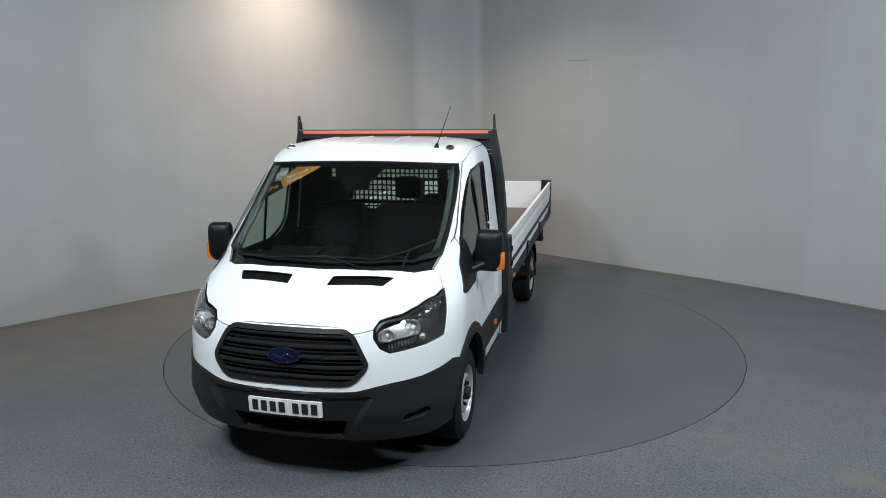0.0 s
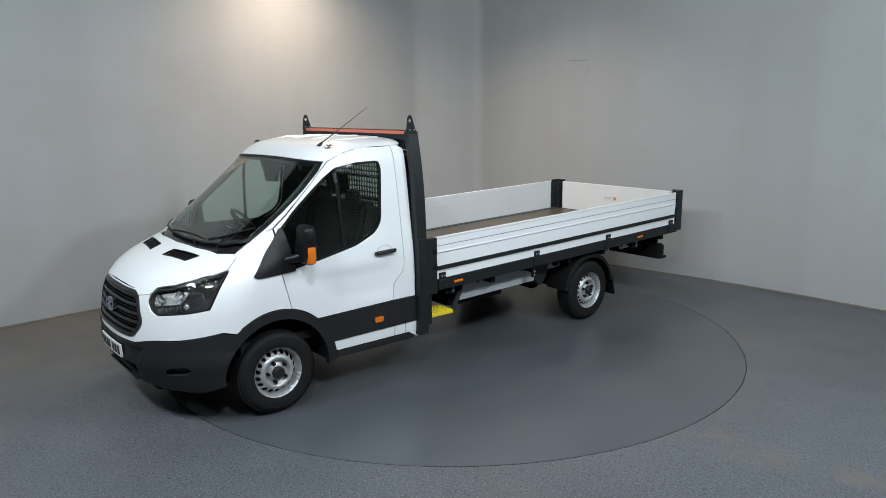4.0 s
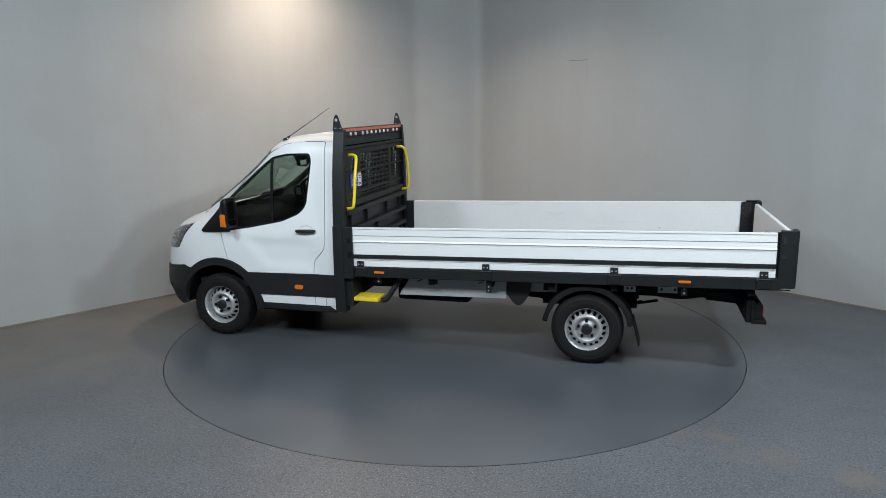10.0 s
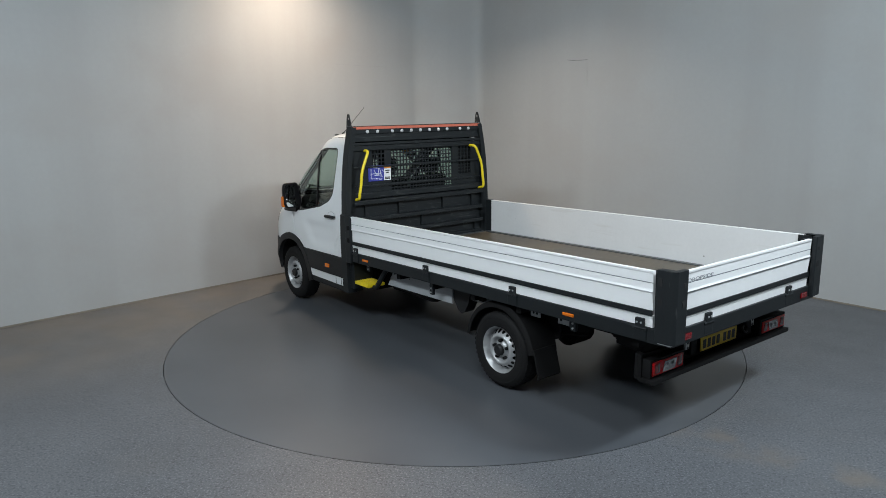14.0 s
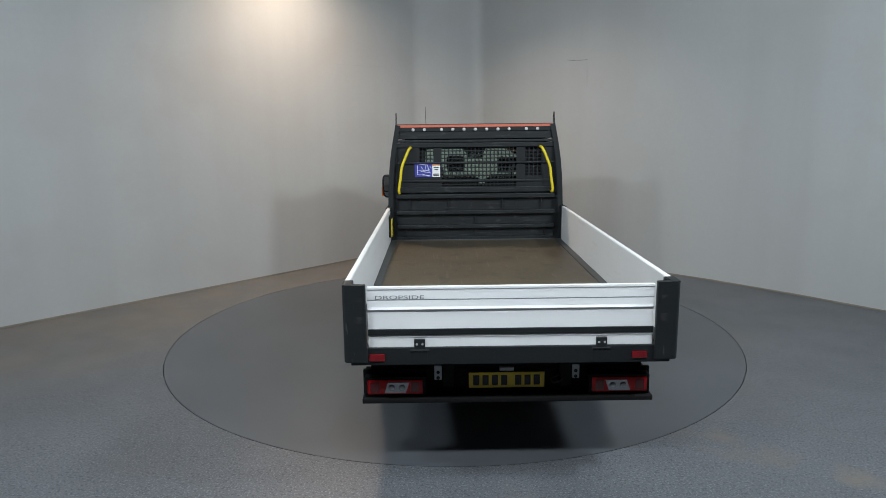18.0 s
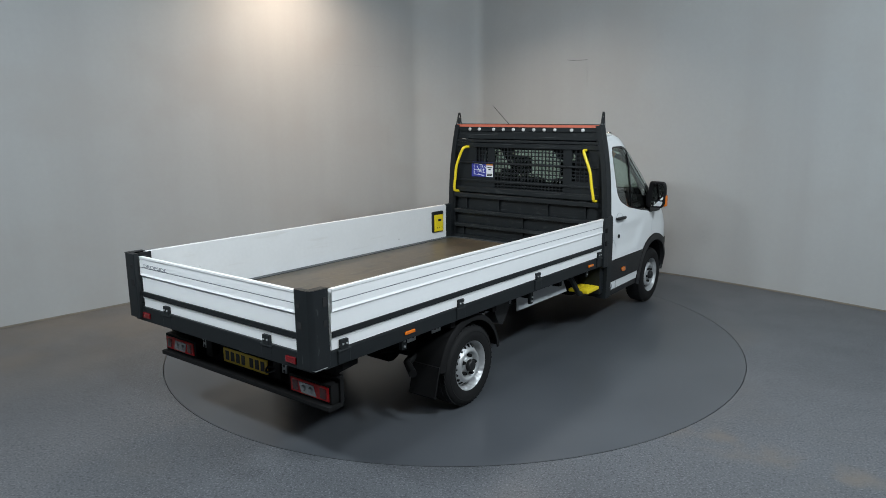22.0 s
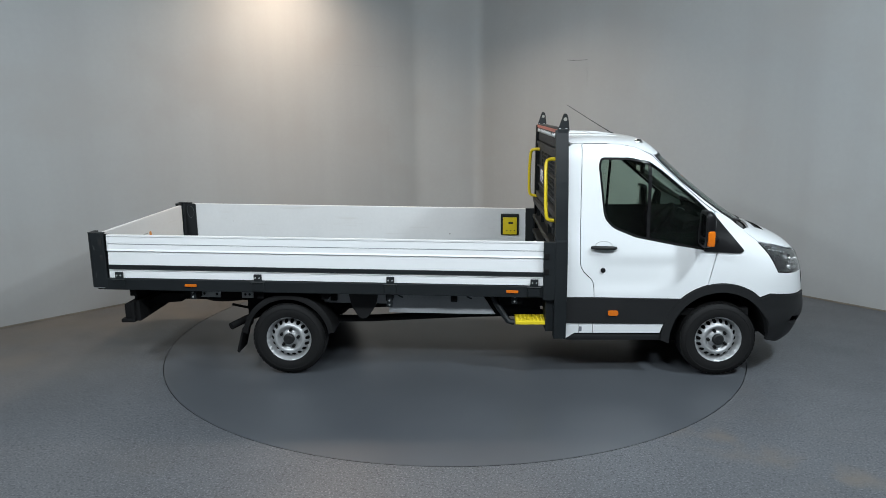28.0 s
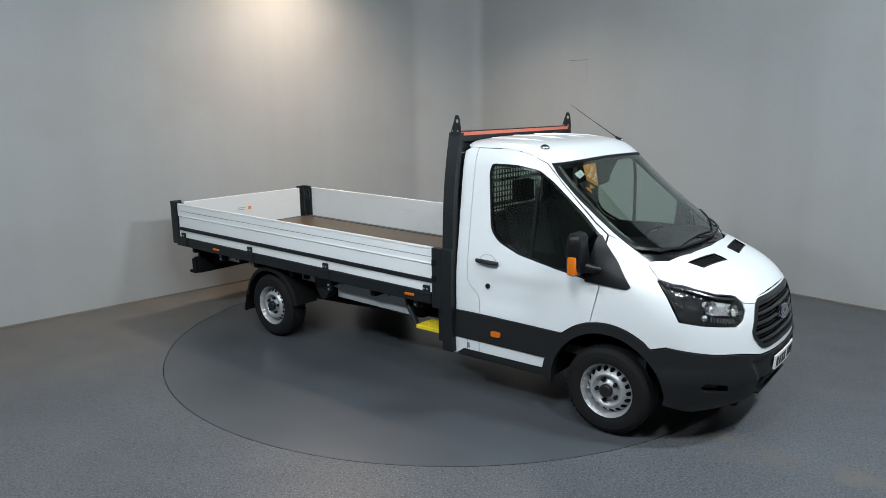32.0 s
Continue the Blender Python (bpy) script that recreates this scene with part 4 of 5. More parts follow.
# wipers, lying low along the foot of the glass
for pts, foot in (([(2.775, -0.47), (2.755, -0.20), (2.745, 0.0), (2.745, 0.20), (2.755, 0.36)], (2.815, 0.30)), ([(2.745, 0.40), (2.68, 0.56), (2.60, 0.68), (2.50, 0.79)], (2.765, 0.60))):
    path = [(p.x, p.y, top_z(p.x, p.y) + 0.007) for p in smooth_path([(*q, 0) for q in pts], 4)]
    wiper = part("wiper", tube(bmesh.new(), path, 0.0055, 6), M_BLACK, truck, "black windscreen wiper")
    mid = path[len(path) // 2]
    part("wiper_arm", tube(bmesh.new(), [(*foot, top_z(*foot) - 0.014), ((foot[0] + mid[0]) / 2, (foot[1] + mid[1]) / 2, top_z((foot[0] + mid[0]) / 2, (foot[1] + mid[1]) / 2) + 0.010), (mid[0], mid[1], mid[2] + 0.006)], 0.006, 6), M_BLACK, wiper)


# windscreen sticker: an orange diagonal band at the driver's top corner, seen through the glass
stick = part("windscreen_sticker", sheet(bmesh.new(), [[(1.992, -0.541), (1.994, -0.318), (2.155, -0.586), (2.085, -0.648)]], 0.05, top_place, 0.0006, -0.0064), M_OPRINT, windscreen, "orange printed windscreen sticker", smooth=True)
part("sticker_panel", sheet(bmesh.new(), [[(2.069, -0.744), (2.085, -0.650), (2.157, -0.588), (2.244, -0.768)]], 0.05, top_place, 0.0006, -0.0064), M_INK, windscreen, "black end of the sticker")
part("sticker_mark", sheet(bmesh.new(), [[(2.115, -0.725), (2.12, -0.65), (2.15, -0.64), (2.165, -0.72)]], 0.05, top_place, 0.0002, -0.0061), M_OPRINT, windscreen)
part("tax_disc", sheet(bmesh.new(), [[(2.010, -0.713), (2.008, -0.615), (2.048, -0.608), (2.052, -0.702)]], 0.05, top_place, 0.0006, -0.0064), M_WPRINT_GLINT, windscreen, "small white paper label")


def words(text, size, m, material, parent, name="lettering"):
    """Lettering from the built-in font, as a mesh under its host."""
    cu = bpy.data.curves.new(name, "FONT")
    cu.body, cu.size, cu.align_x, cu.align_y, cu.extrude = text, size, "CENTER", "CENTER", 0.0006
    tmp = new(name, cu)
    me = bpy.data.meshes.new_from_object(tmp.evaluated_get(bpy.context.evaluated_depsgraph_get()))
    bpy.data.objects.remove(tmp)
    me.transform(m)
    me.materials.clear()
    me.materials.append(material)
    ob = new(name, me)
    ob.parent = parent
    return ob


def screen_words(text, a, b, size):
    """Words along the line from a to b on the windscreen."""
    pa, pb = Vector(top_place(*a)), Vector(top_place(*b))
    x = (pb - pa).normalized()
    mid = (a[0] + b[0]) / 2, (a[1] + b[1]) / 2
    e = 0.01
    n = (Vector(top_place(mid[0] + e, mid[1])) - Vector(top_place(mid[0] - e, mid[1]))).cross(Vector(top_place(mid[0], mid[1] + e)) - Vector(top_place(mid[0], mid[1] - e))).normalized()
    if n.z < 0:
        n = -n
    x = (x - n * x.dot(n)).normalized()
    y = n.cross(x)
    c = Vector(top_place(*mid)) - n * 0.0062
    m = Matrix(((x.x, y.x, n.x, c.x), (x.y, y.y, n.y, c.y), (x.z, y.z, n.z, c.z), (0, 0, 0, 1)))
    words(text, size, m @ Matrix.Diagonal((1, 1, 0.2, 1)), M_WPRINT_GLINT, windscreen)


screen_words("Approved", (2.075, -0.600), (2.018, -0.425), 0.048)
screen_words("Dealer", (2.112, -0.580), (2.068, -0.455), 0.048)

# cab back wall with a window, floor, dashboard, seats, wheel
bm = bmesh.new()
rear_half = [(0.98, 0.70), (0.985, 1.30), (0.945, 1.65), (0.905, 2.0), (0.83, 2.115), (0.5, 2.165), (0.0, 2.18)]
rear_out = rear_half + [(-y, z) for y, z in rear_half[-2::-1]]
rear_win = rounded([(-0.62, 1.47), (0.62, 1.47), (0.60, 1.96), (-0.60, 1.96)], 0.05)
sheet(bm, [rear_out, rear_win[::-1]], 0.15, lambda y, z: (BACK + 0.012, y, z), 0.03, 0.0)
# white body wall, given the dark trim colour in place of its shade
cabback = part("shaded_rear_wall", bm, M_LINING, truck)
pane = part("rear_window", sheet(bmesh.new(), [rear_win], 0.2, lambda y, z: (BACK + 0.0, y, z), 0.004), M_GLASS, cabback)
part("rear_lining", sheet(bmesh.new(), [[(y * 0.96, z) for y, z in rear_out], rear_win[::-1]], 0.15, lambda y, z: (BACK + 0.055, y, z), 0.02), M_LINING, cabback)
part("cab_floor", boxed(BACK + 0.04, 2.75, -0.93, 0.93, 0.55, 0.62), M_LINING, truck)
part("headliner", sheet(bmesh.new(), [[(1.90, 0.0), (1.87, 0.50), (1.83, 0.72), (1.74, 0.79), (1.5, 0.805), (1.12, 0.80), (1.12, -0.80), (1.5, -0.805), (1.74, -0.79), (1.83, -0.72), (1.87, -0.50)]], 0.08, top_place, 0.02, -0.035), M_GREYTRIM, truck, smooth=True)
DASH = rounded([(2.72, 1.15), (2.66, 1.33), (2.52, 1.345), (2.32, 1.345), (2.22, 1.30), (2.18, 1.18), (2.24, 0.95), (2.40, 0.75), (2.72, 0.75)], 0.04)
dash = part("dashboard", prism(bmesh.new(), DASH, "y", -0.86, 0.86), M_LINING, truck, smooth=True)
bm = bmesh.new()
prism(bm, rounded([(2.20, 1.30), (2.23, 1.37), (2.36, 1.39), (2.52, 1.345), (2.52, 1.33)], 0.02), "y", -0.60, -0.18)
part("instrument_hood", bm, M_LINING, dash, smooth=True)
tray = part("dash_tray", tube(bmesh.new(), smooth_path([(2.36, -0.125, 1.35), (2.38, -0.12, 1.415), (2.41, -0.08, 1.455), (2.42, 0.0, 1.465), (2.41, 0.08, 1.455), (2.38, 0.12, 1.415), (2.36, 0.125, 1.35)], 4), 0.012, 8), M_LINING, dash, smooth=True)
part("tray_lid", prism(bmesh.new(), rounded([(2.37, 1.34), (2.39, 1.42), (2.45, 1.44), (2.52, 1.34)], 0.02), "y", -0.11, 0.11), M_LINING, dash, smooth=True)
part("tray_edge", tube(bmesh.new(), [(2.368, -0.11, 1.412), (2.375, 0.0, 1.416), (2.368, 0.11, 1.412)], 0.005, 6), M_ZINC, dash)
bm = bmesh.new()
ring = [(0.19 * math.cos(k * math.tau / 28), 0.19 * math.sin(k * math.tau / 28), 0) for k in range(28)]
tube(bm, ring, 0.015, 8, closed=True)
for a in (90, 210, 330):
    tube(bm, [(0, 0, -0.02), (0.19 * math.cos(radians(a)), 0.19 * math.sin(radians(a)), 0)], 0.014, 6)
lathe(bm, [(0.001, 0.01), (0.07, 0.0), (0.075, -0.03), (0.001, -0.04)], 20, "z")
tube(bm, [(0, 0, -0.03), (0, 0, -0.25)], 0.035, 10)
bmesh.ops.transform(bm, matrix=pose(2.06, -0.37, 1.355, 0, -55, 0), verts=bm.verts)
part("steering_wheel", bm, M_LINING, truck, "black steering wheel on the right-hand side", smooth=True)


def seat(y, w):
    back = part("seat_back", prism(bmesh.new(), rounded([(1.46, 0.98), (1.62, 0.98), (1.44, 1.62), (1.30, 1.62)], 0.06), "y", y - w, y + w), M_SEAT, truck, "charcoal fabric cab seat", smooth=True)
    m = back.data
    b2 = bmesh.new()
    b2.from_mesh(m)
    for v in b2.verts:
        v.co.y = y + (v.co.y - y) * (1 - 0.25 * max(v.co.z - 1.25, 0))
    bmesh.ops.bevel(b2, geom=[e for e in b2.edges if len(e.link_faces) == 2 and e.calc_face_angle(0) > 0.9], offset=0.04, segments=3, affect="EDGES")
    b2.to_mesh(m)
    b2.free()
    m.shade_smooth()
    part("seat_cushion", boxed(1.40, 1.98, y - w, y + w, 0.86, 1.04, 0.06), M_SEAT, back, smooth=True)
    part("seat_base", boxed(1.45, 1.90, y - w * 0.85, y + w * 0.85, 0.62, 0.87, 0.01), M_LINING, back)
    return back


def headrest(y, host, w=0.115, z1=1.86):
    part("headrest", boxed(1.305, 1.41, y - w, y + w, z1 - 0.2, z1, 0.045), M_SEAT, host, smooth=True)
    for d in (-0.06, 0.06):
        part("headrest_post", tube(bmesh.new(), [(1.36, y + d, 1.60), (1.355, y + d, 1.68)], 0.007, 6), M_CHROME, host)


headrest(-0.42, seat(-0.42, 0.28), 0.125, 1.84)
sb = seat(0.36, 0.46)
headrest(0.23, sb)
headrest(0.46, sb, 0.08, 1.71)
bm = bmesh.new()
prism(bm, rounded([(-0.24, 2.005), (0.24, 2.005), (0.07, 1.86), (0.06, 1.80), (-0.13, 1.79), (-0.16, 1.87)], 0.015), "x", 1.905, 1.94)
rm = part("rear_view_mirror", bm, M_PLASTIC, truck, "black rear-view mirror and sensor housing", smooth=True)
part("mirror_glass", boxed(1.901, 1.904, -0.115, 0.045, 1.81, 1.865), M_MIRROR, rm)
for s in (1, -1):
    part("sun_visor", boxed(1.70, 1.86, s * 0.26, s * 0.66, 2.035, 2.048, 0.006), M_LINING, truck)

# wheels
RIM_PROFILE = hermite([0.045, 0.060, 0.071, 0.090, 0.108, 0.127, 0.140, 0.152, 0.166, 0.183, 0.193, 0.202, 0.212], [-0.020, -0.022, -0.036, -0.044, -0.018, -0.008, -0.018, -0.036, -0.050, -0.074, -0.054, -0.006, -0.002])


def make_wheel(out):
    hub = new("wheel")
    hub.parent = truck
    prof = [(0.202, -0.18), (0.222, -0.195), (0.25, -0.205), (0.30, -0.21), (0.330, -0.20), (0.3465, -0.180), (0.353, -0.14), (0.356, -0.105), (0.353, -0.06), (0.3465, -0.03), (0.330, -0.008), (0.30, 0.003), (0.26, 0.006), (0.235, 0.002), (0.213, -0.004), (0.203, -0.03)]
    bm = lathe(bmesh.new(), [(r if r < 0.23 else 0.23 + (r - 0.23) * 0.925, h) for r, h in prof], 72)
    for v in bm.verts:
        v.co.y *= out
    tyre = part("tyre", bm, M_TYRE, hub, smooth=True)
    bm = bmesh.new()
    for row, (h0, h1) in enumerate(((-0.19, -0.155), (-0.145, -0.112), (-0.102, -0.068), (-0.058, -0.020))):
        for k in range(48):
            a = (k + 0.5 * (row % 2)) * math.tau / 48
            rr = 0.3435 if row in (1, 2) else 0.3395
            m = Matrix.Rotation(a, 4, "Y") @ Matrix.Translation((rr, out * (h0 + h1) / 2, 0)) @ pose(0, 0, 0, 18 * (1 if row % 2 else -1)) @ Matrix.Diagonal((0.006, h1 - h0, 0.036, 1))
            bmesh.ops.create_cube(bm, size=1, matrix=m)
    part("tread", bm, M_TYRE, tyre)
    bm = bmesh.new()
    lathe(bm, [(0.297, 0.0035), (0.295, 0.0055), (0.291, 0.0055), (0.289, 0.004)], 72)
    for v in bm.verts:
        v.co.y *= out
    part("sidewall_ring", bm, M_TYRE, tyre, smooth=True)
    holes = [[(0.1655 * math.cos(a) + 0.0180 * math.cos(t), 0.1655 * math.sin(a) + 0.0180 * math.sin(t)) for t in [-j * math.tau / 10 for j in range(10)]] for a in [(k + 0.5) * math.tau / 18 for k in range(18)]]
    outer = [(0.212 * math.cos(k * math.tau / 60), 0.212 * math.sin(k * math.tau / 60)) for k in range(60)]
    bm = bmesh.new()
    v, f = fill([outer] + holes, 0.0125)
    vs = [bm.verts.new((q[0], out * RIM_PROFILE(min(max(q.length, 0.045), 0.212)), q[1])) for q in v]
    for t in f:
        bm.faces.new([vs[i] for i in t])
    rim = part("rim", bm, M_RIM, hub, "silver steel wheel with round holes", smooth=True, angle=60)
    part("brake_drum", lathe(bmesh.new(), [(0.001, -0.092 * out), (0.195, -0.092 * out), (0.195, -0.16 * out), (0.001, -0.16 * out)], 32), M_GAP, hub)
    bm = lathe(bmesh.new(), [(0.052, -0.015 * out), (0.050, 0.010 * out), (0.042, 0.018 * out), (0.001, 0.020 * out)], 24)
    part("hub_cap", bm, M_PLASTIC, hub, "black hub cap", smooth=True)
    for k in range(5):
        a = (k + 0.25) * math.tau / 5
        bm = lathe(bmesh.new(), [(0.016, -0.045 * out), (0.0145, -0.008 * out), (0.011, -0.004 * out), (0.001, -0.004 * out)], 6)
        bmesh.ops.translate(bm, vec=(0.083 * math.cos(a), 0, 0.083 * math.sin(a)), verts=bm.verts)
        part("wheel_nut", bm, M_DARK, hub)
    return hub


wl, wr = make_wheel(1), make_wheel(-1)
AX_F, AX_R, HUB_Z = 2.47, -1.51, 0.339
wl.matrix_basis = pose(AX_F, 1.0, HUB_Z, 0, 20, 0)
wr.matrix_basis = pose(AX_F, -1.0, HUB_Z, 0, 50, 0)
copy_thing(wl, pose(AX_R, 1.0, HUB_Z, 0, 75, 0))
copy_thing(wr, pose(AX_R, -1.0, HUB_Z, 0, 10, 0))
# wheel housings of the cab
for s in (1, -1):
    bm = bmesh.new()
    arc = arch(0.47, 180, 0, 20)
    inner = arch(0.455, 180, 0, 20)
    for A in (0,):
        vo = [(bm.verts.new((x, s * 0.55, z)), bm.verts.new((x, s * 0.97, z))) for x, z in arc]
        vi = [(bm.verts.new((x, s * 0.55, z)), bm.verts.new((x, s * 0.97, z))) for x, z in inner]
        for i in range(len(arc) - 1):
            bm.faces.new((vo[i][0], vo[i][1], vo[i + 1][1], vo[i + 1][0]))
            bm.faces.new((vi[i][0], vi[i][1], vi[i + 1][1], vi[i + 1][0]))
            bm.faces.new((vo[i][1], vi[i][1], vi[i + 1][1], vo[i + 1][1]))
            bm.faces.new((vo[i][0], vi[i][0], vi[i + 1][0], vo[i + 1][0]))
    prism(bm, arch(0.47, 200, -20, 22), "y", s * 0.54, s * 0.56)
    part("wheel_housing", bm, M_DARK, truck)
part("engine_tray", boxed(1.2, 3.3, -0.55, 0.55, 0.26, 0.60, 0.04), M_DARK, truck)
part("front_axle", tube(bmesh.new(), [(AX_F, -0.86, HUB_Z), (AX_F, 0.86, HUB_Z)], 0.05, 10), M_DARK, truck)

# ---- chassis and load bed, raked upward to the rear ----
def rake(p):
    return Vector((p.x, p.y, p.z + (0.85 - p.x) * 0.0210))


for s in (1, -1):
    part("chassis_rail", boxed(-3.05, 1.3, s * 0.36, s * 0.44, 0.50, 0.70, 0.01), M_DARK, truck, warp=rake)
    tail_x = -0.57 if s < 0 else -0.70
    part("side_frame", prism(bmesh.new(), [(tail_x, 0.738), (0.30, 0.738), (0.43, 0.535), (tail_x, 0.535)], "y", s * 0.86, s * 0.875), M_CHASSIS, truck, "pale grey painted chassis side panel", warp=rake)
    for xx in (-1.10, 0.50, -2.25):
        part("outrigger", boxed(xx - 0.03, xx + 0.03, s * 0.36, s * 0.85, 0.63, 0.74), M_DARK, truck, warp=rake)
    part("frame_end", boxed(-1.20, tail_x - 0.004, s * 0.80, s * 0.812, 0.60, 0.738, 0.004), M_CHASSIS, truck, "short pale grey chassis panel", warp=rake)
    for xx, low in ((0.60, 0.68), (-0.55, 0.625), (-2.38, 0.665)):
        bracket = part("bracket", boxed(xx - 0.026, xx + 0.026, s * 0.99, s * 1.02, low, 0.76, 0.004), M_STEEL, truck, "dark steel hinge bracket", warp=rake)
        for dz in (0.025, 0.065):
            part("bracket_bolt", tube(bmesh.new(), [(xx, s * 1.02, low + dz), (xx, s * 1.028, low + dz)], 0.009, 6), M_ZINC, bracket, warp=rake)
    for x0, x1 in ((-1.95, -1.84), (-2.34, -2.15)):
        zinc = part("zinc_plate", boxed(x0, x1, s * 0.93, s * 0.94, 0.665, 0.753, 0.003), M_ZINC, truck, "galvanised plate with bolt holes", warp=rake)
        for xx in (x0 + 0.035, x1 - 0.035):
            part("plate_hole", tube(bmesh.new(), [(xx, s * 0.9405, 0.70), (xx, s * 0.9425, 0.70)], 0.012, 10), M_GAP, zinc, warp=rake)
    for xx, zz in ((0.02, 0.665), (0.02, 0.695), (-0.16, 0.72)):
        part("panel_hole", tube(bmesh.new(), [(xx, s * 0.8755, zz), (xx, s * 0.877, zz)], 0.008, 8), M_GAP, truck, warp=rake)
    for xx in (-0.50, 0.14):
        part("cable_end", tube(bmesh.new(), smooth_path([(xx, s * 0.90, 0.75), (xx + 0.03, s * 0.93, 0.715), (xx + 0.07, s * 0.94, 0.70)], 4), 0.007, 6), M_PLASTIC, truck, "loose black cable end", warp=rake)
    # looped wire on the rear post
    loop = smooth_path([(-3.19, s * 1.008, 1.245), (-3.14, s * 1.005, 1.235), (-3.118, s * 1.006, 1.18), (-3.135, s * 1.006, 1.125), (-3.17, s * 1.008, 1.105), (-3.20, s * 1.009, 1.18)], 5, closed=True)
    part("tie_wire", tube(bmesh.new(), loop, 0.003, 6, closed=True), M_EDGE, truck, "thin looped wire on the corner post", warp=rake)
    # leaf spring, damper
    for k in range(3):
        ln = 0.66 - 0.15 * k
        part("leaf_spring", tube(bmesh.new(), [(AX_R - ln, s * 0.58, 0.47 - 0.02 * k + 0.09), (AX_R - ln * 0.5, s * 0.58, 0.47 - 0.02 * k + 0.02), (AX_R, s * 0.58, 0.45 - 0.02 * k), (AX_R + ln * 0.5, s * 0.58, 0.47 - 0.02 * k + 0.02), (AX_R + ln, s * 0.58, 0.47 - 0.02 * k + 0.09)], 0.014, 6), M_DARK, truck)
    part("spring_hanger", prism(bmesh.new(), rounded([(-0.67, 0.775), (-0.96, 0.775), (-0.93, 0.62), (-0.87, 0.52), (-0.82, 0.49), (-0.77, 0.52), (-0.70, 0.62)], 0.03), "y", s * 0.74, s * 0.86), M_PLASTIC, truck, "black tapered spring hanger", smooth=True)
    # mudguard and flap over the rear wheel
    bm = bmesh.new()
    seg = 18
    prof = [(0.72, 0.0), (1.0, 0.0), (1.018, -0.02), (1.02, -0.05)]
    rows = []
    for i in range(seg + 1):
        a = radians(172 - 164 * i / seg)
        rows.append([bm.verts.new((AX_R + (0.435 + d) * math.cos(a), s * y, 0.345 + (0.435 + d) * math.sin(a))) for y, d in prof + [(1.008, -0.05), (1.006, -0.02), (0.995, -0.012), (0.72, -0.012)]])
    for A, B in zip(rows, rows[1:]):
        for k in range(8):
            bm.faces.new((A[k], A[(k + 1) % 8], B[(k + 1) % 8], B[k]))
    part("guard_plate", boxed(AX_R - 0.46, AX_R + 0.46, s * 0.70, s * 0.715, 0.50, 0.80), M_DARK, truck)
    guard = part("mudguard", bm, M_DARK, truck, "black plastic rear mudguard", smooth=True)
    part("mud_flap", prism(bmesh.new(), [(AX_R - 0.435, 0.45), (AX_R - 0.50, 0.22), (AX_R - 0.485, 0.20), (AX_R - 0.42, 0.45)], "y", s * 0.74, s * 1.0), M_DARK, guard)
    # entry step beside the headboard
    step = part("entry_step", boxed(0.61, 0.92, s * 0.80, s * 1.03, 0.490, 0.526, 0.008), M_YELLOW, truck, "yellow non-slip entry step")
    bm = bmesh.new()
    for i in range(8):
        for j in range(5):
            lathe_m = pose(0.635 + i * 0.037, s * (0.83 + j * 0.044), 0.528)
            bmesh.ops.create_cone(bm, cap_ends=True, segments=6, radius1=0.011, radius2=0.007, depth=0.008, matrix=lathe_m)
    part("grip_stud", bm, M_YELLOW, step)
    part("step_bracket", tube(bmesh.new(), [(0.60, s * 0.95, 0.49), (0.55, s * 0.95, 0.50), (0.44, s * 0.93, 0.66), (0.40, s * 0.90, 0.74)], 0.028, 8), M_STEEL, truck, smooth=True)
    part("step_hanger", boxed(0.88, 0.96, s * 0.78, s * 1.04, 0.43, 0.76, 0.01), M_STEEL, truck)
part("rear_axle", tube(bmesh.new(), [(AX_R, -0.84, HUB_Z), (AX_R, -0.2, HUB_Z), (AX_R, -0.12, HUB_Z), (AX_R, 0.12, HUB_Z), (AX_R, 0.2, HUB_Z), (AX_R, 0.84, HUB_Z)], [0.05, 0.055, 0.15, 0.15, 0.055, 0.05], 14), M_DARK, truck, smooth=True)
part("propshaft", tube(bmesh.new(), [(AX_R + 0.1, 0, 0.38), (1.3, 0, 0.48)], 0.04, 10), M_DARK, truck)
part("fuel_tank", boxed(-0.30, 0.48, 0.10, 0.80, 0.465, 0.62, 0.05), M_DARK, truck, smooth=True)
part("battery_box", boxed(-0.1, 0.45, -0.74, -0.48, 0.475, 0.64, 0.03), M_DARK, truck, smooth=True)
part("exhaust", tube(bmesh.new(), [(1.2, -0.30, 0.40), (0.2, -0.30, 0.38), (-0.8, -0.52, 0.40), (-1.1, -0.66, 0.44), (-1.6, -0.70, 0.62), (-2.0, -0.72, 0.45), (-2.1, -0.86, 0.42)], 0.035, 10), M_DARK, truck, smooth=True)
part("silencer", tube(bmesh.new(), [(0.9, -0.30, 0.45), (0.2, -0.30, 0.45)], 0.085, 14), M_DARK, truck, smooth=True)
bm = lathe(bmesh.new(), [(0.06, 0.08), (0.23, 0.09), (0.30, 0.10), (0.345, 0.06), (0.35, 0.0), (0.345, -0.06), (0.30, -0.10), (0.23, -0.08), (0.06, -0.07)], 36, "z")
bmesh.ops.translate(bm, vec=(-2.36, 0.0, 0.61), verts=bm.verts)
part("spare_wheel", bm, M_TYRE, truck, "spare wheel slung below the bed", smooth=True)

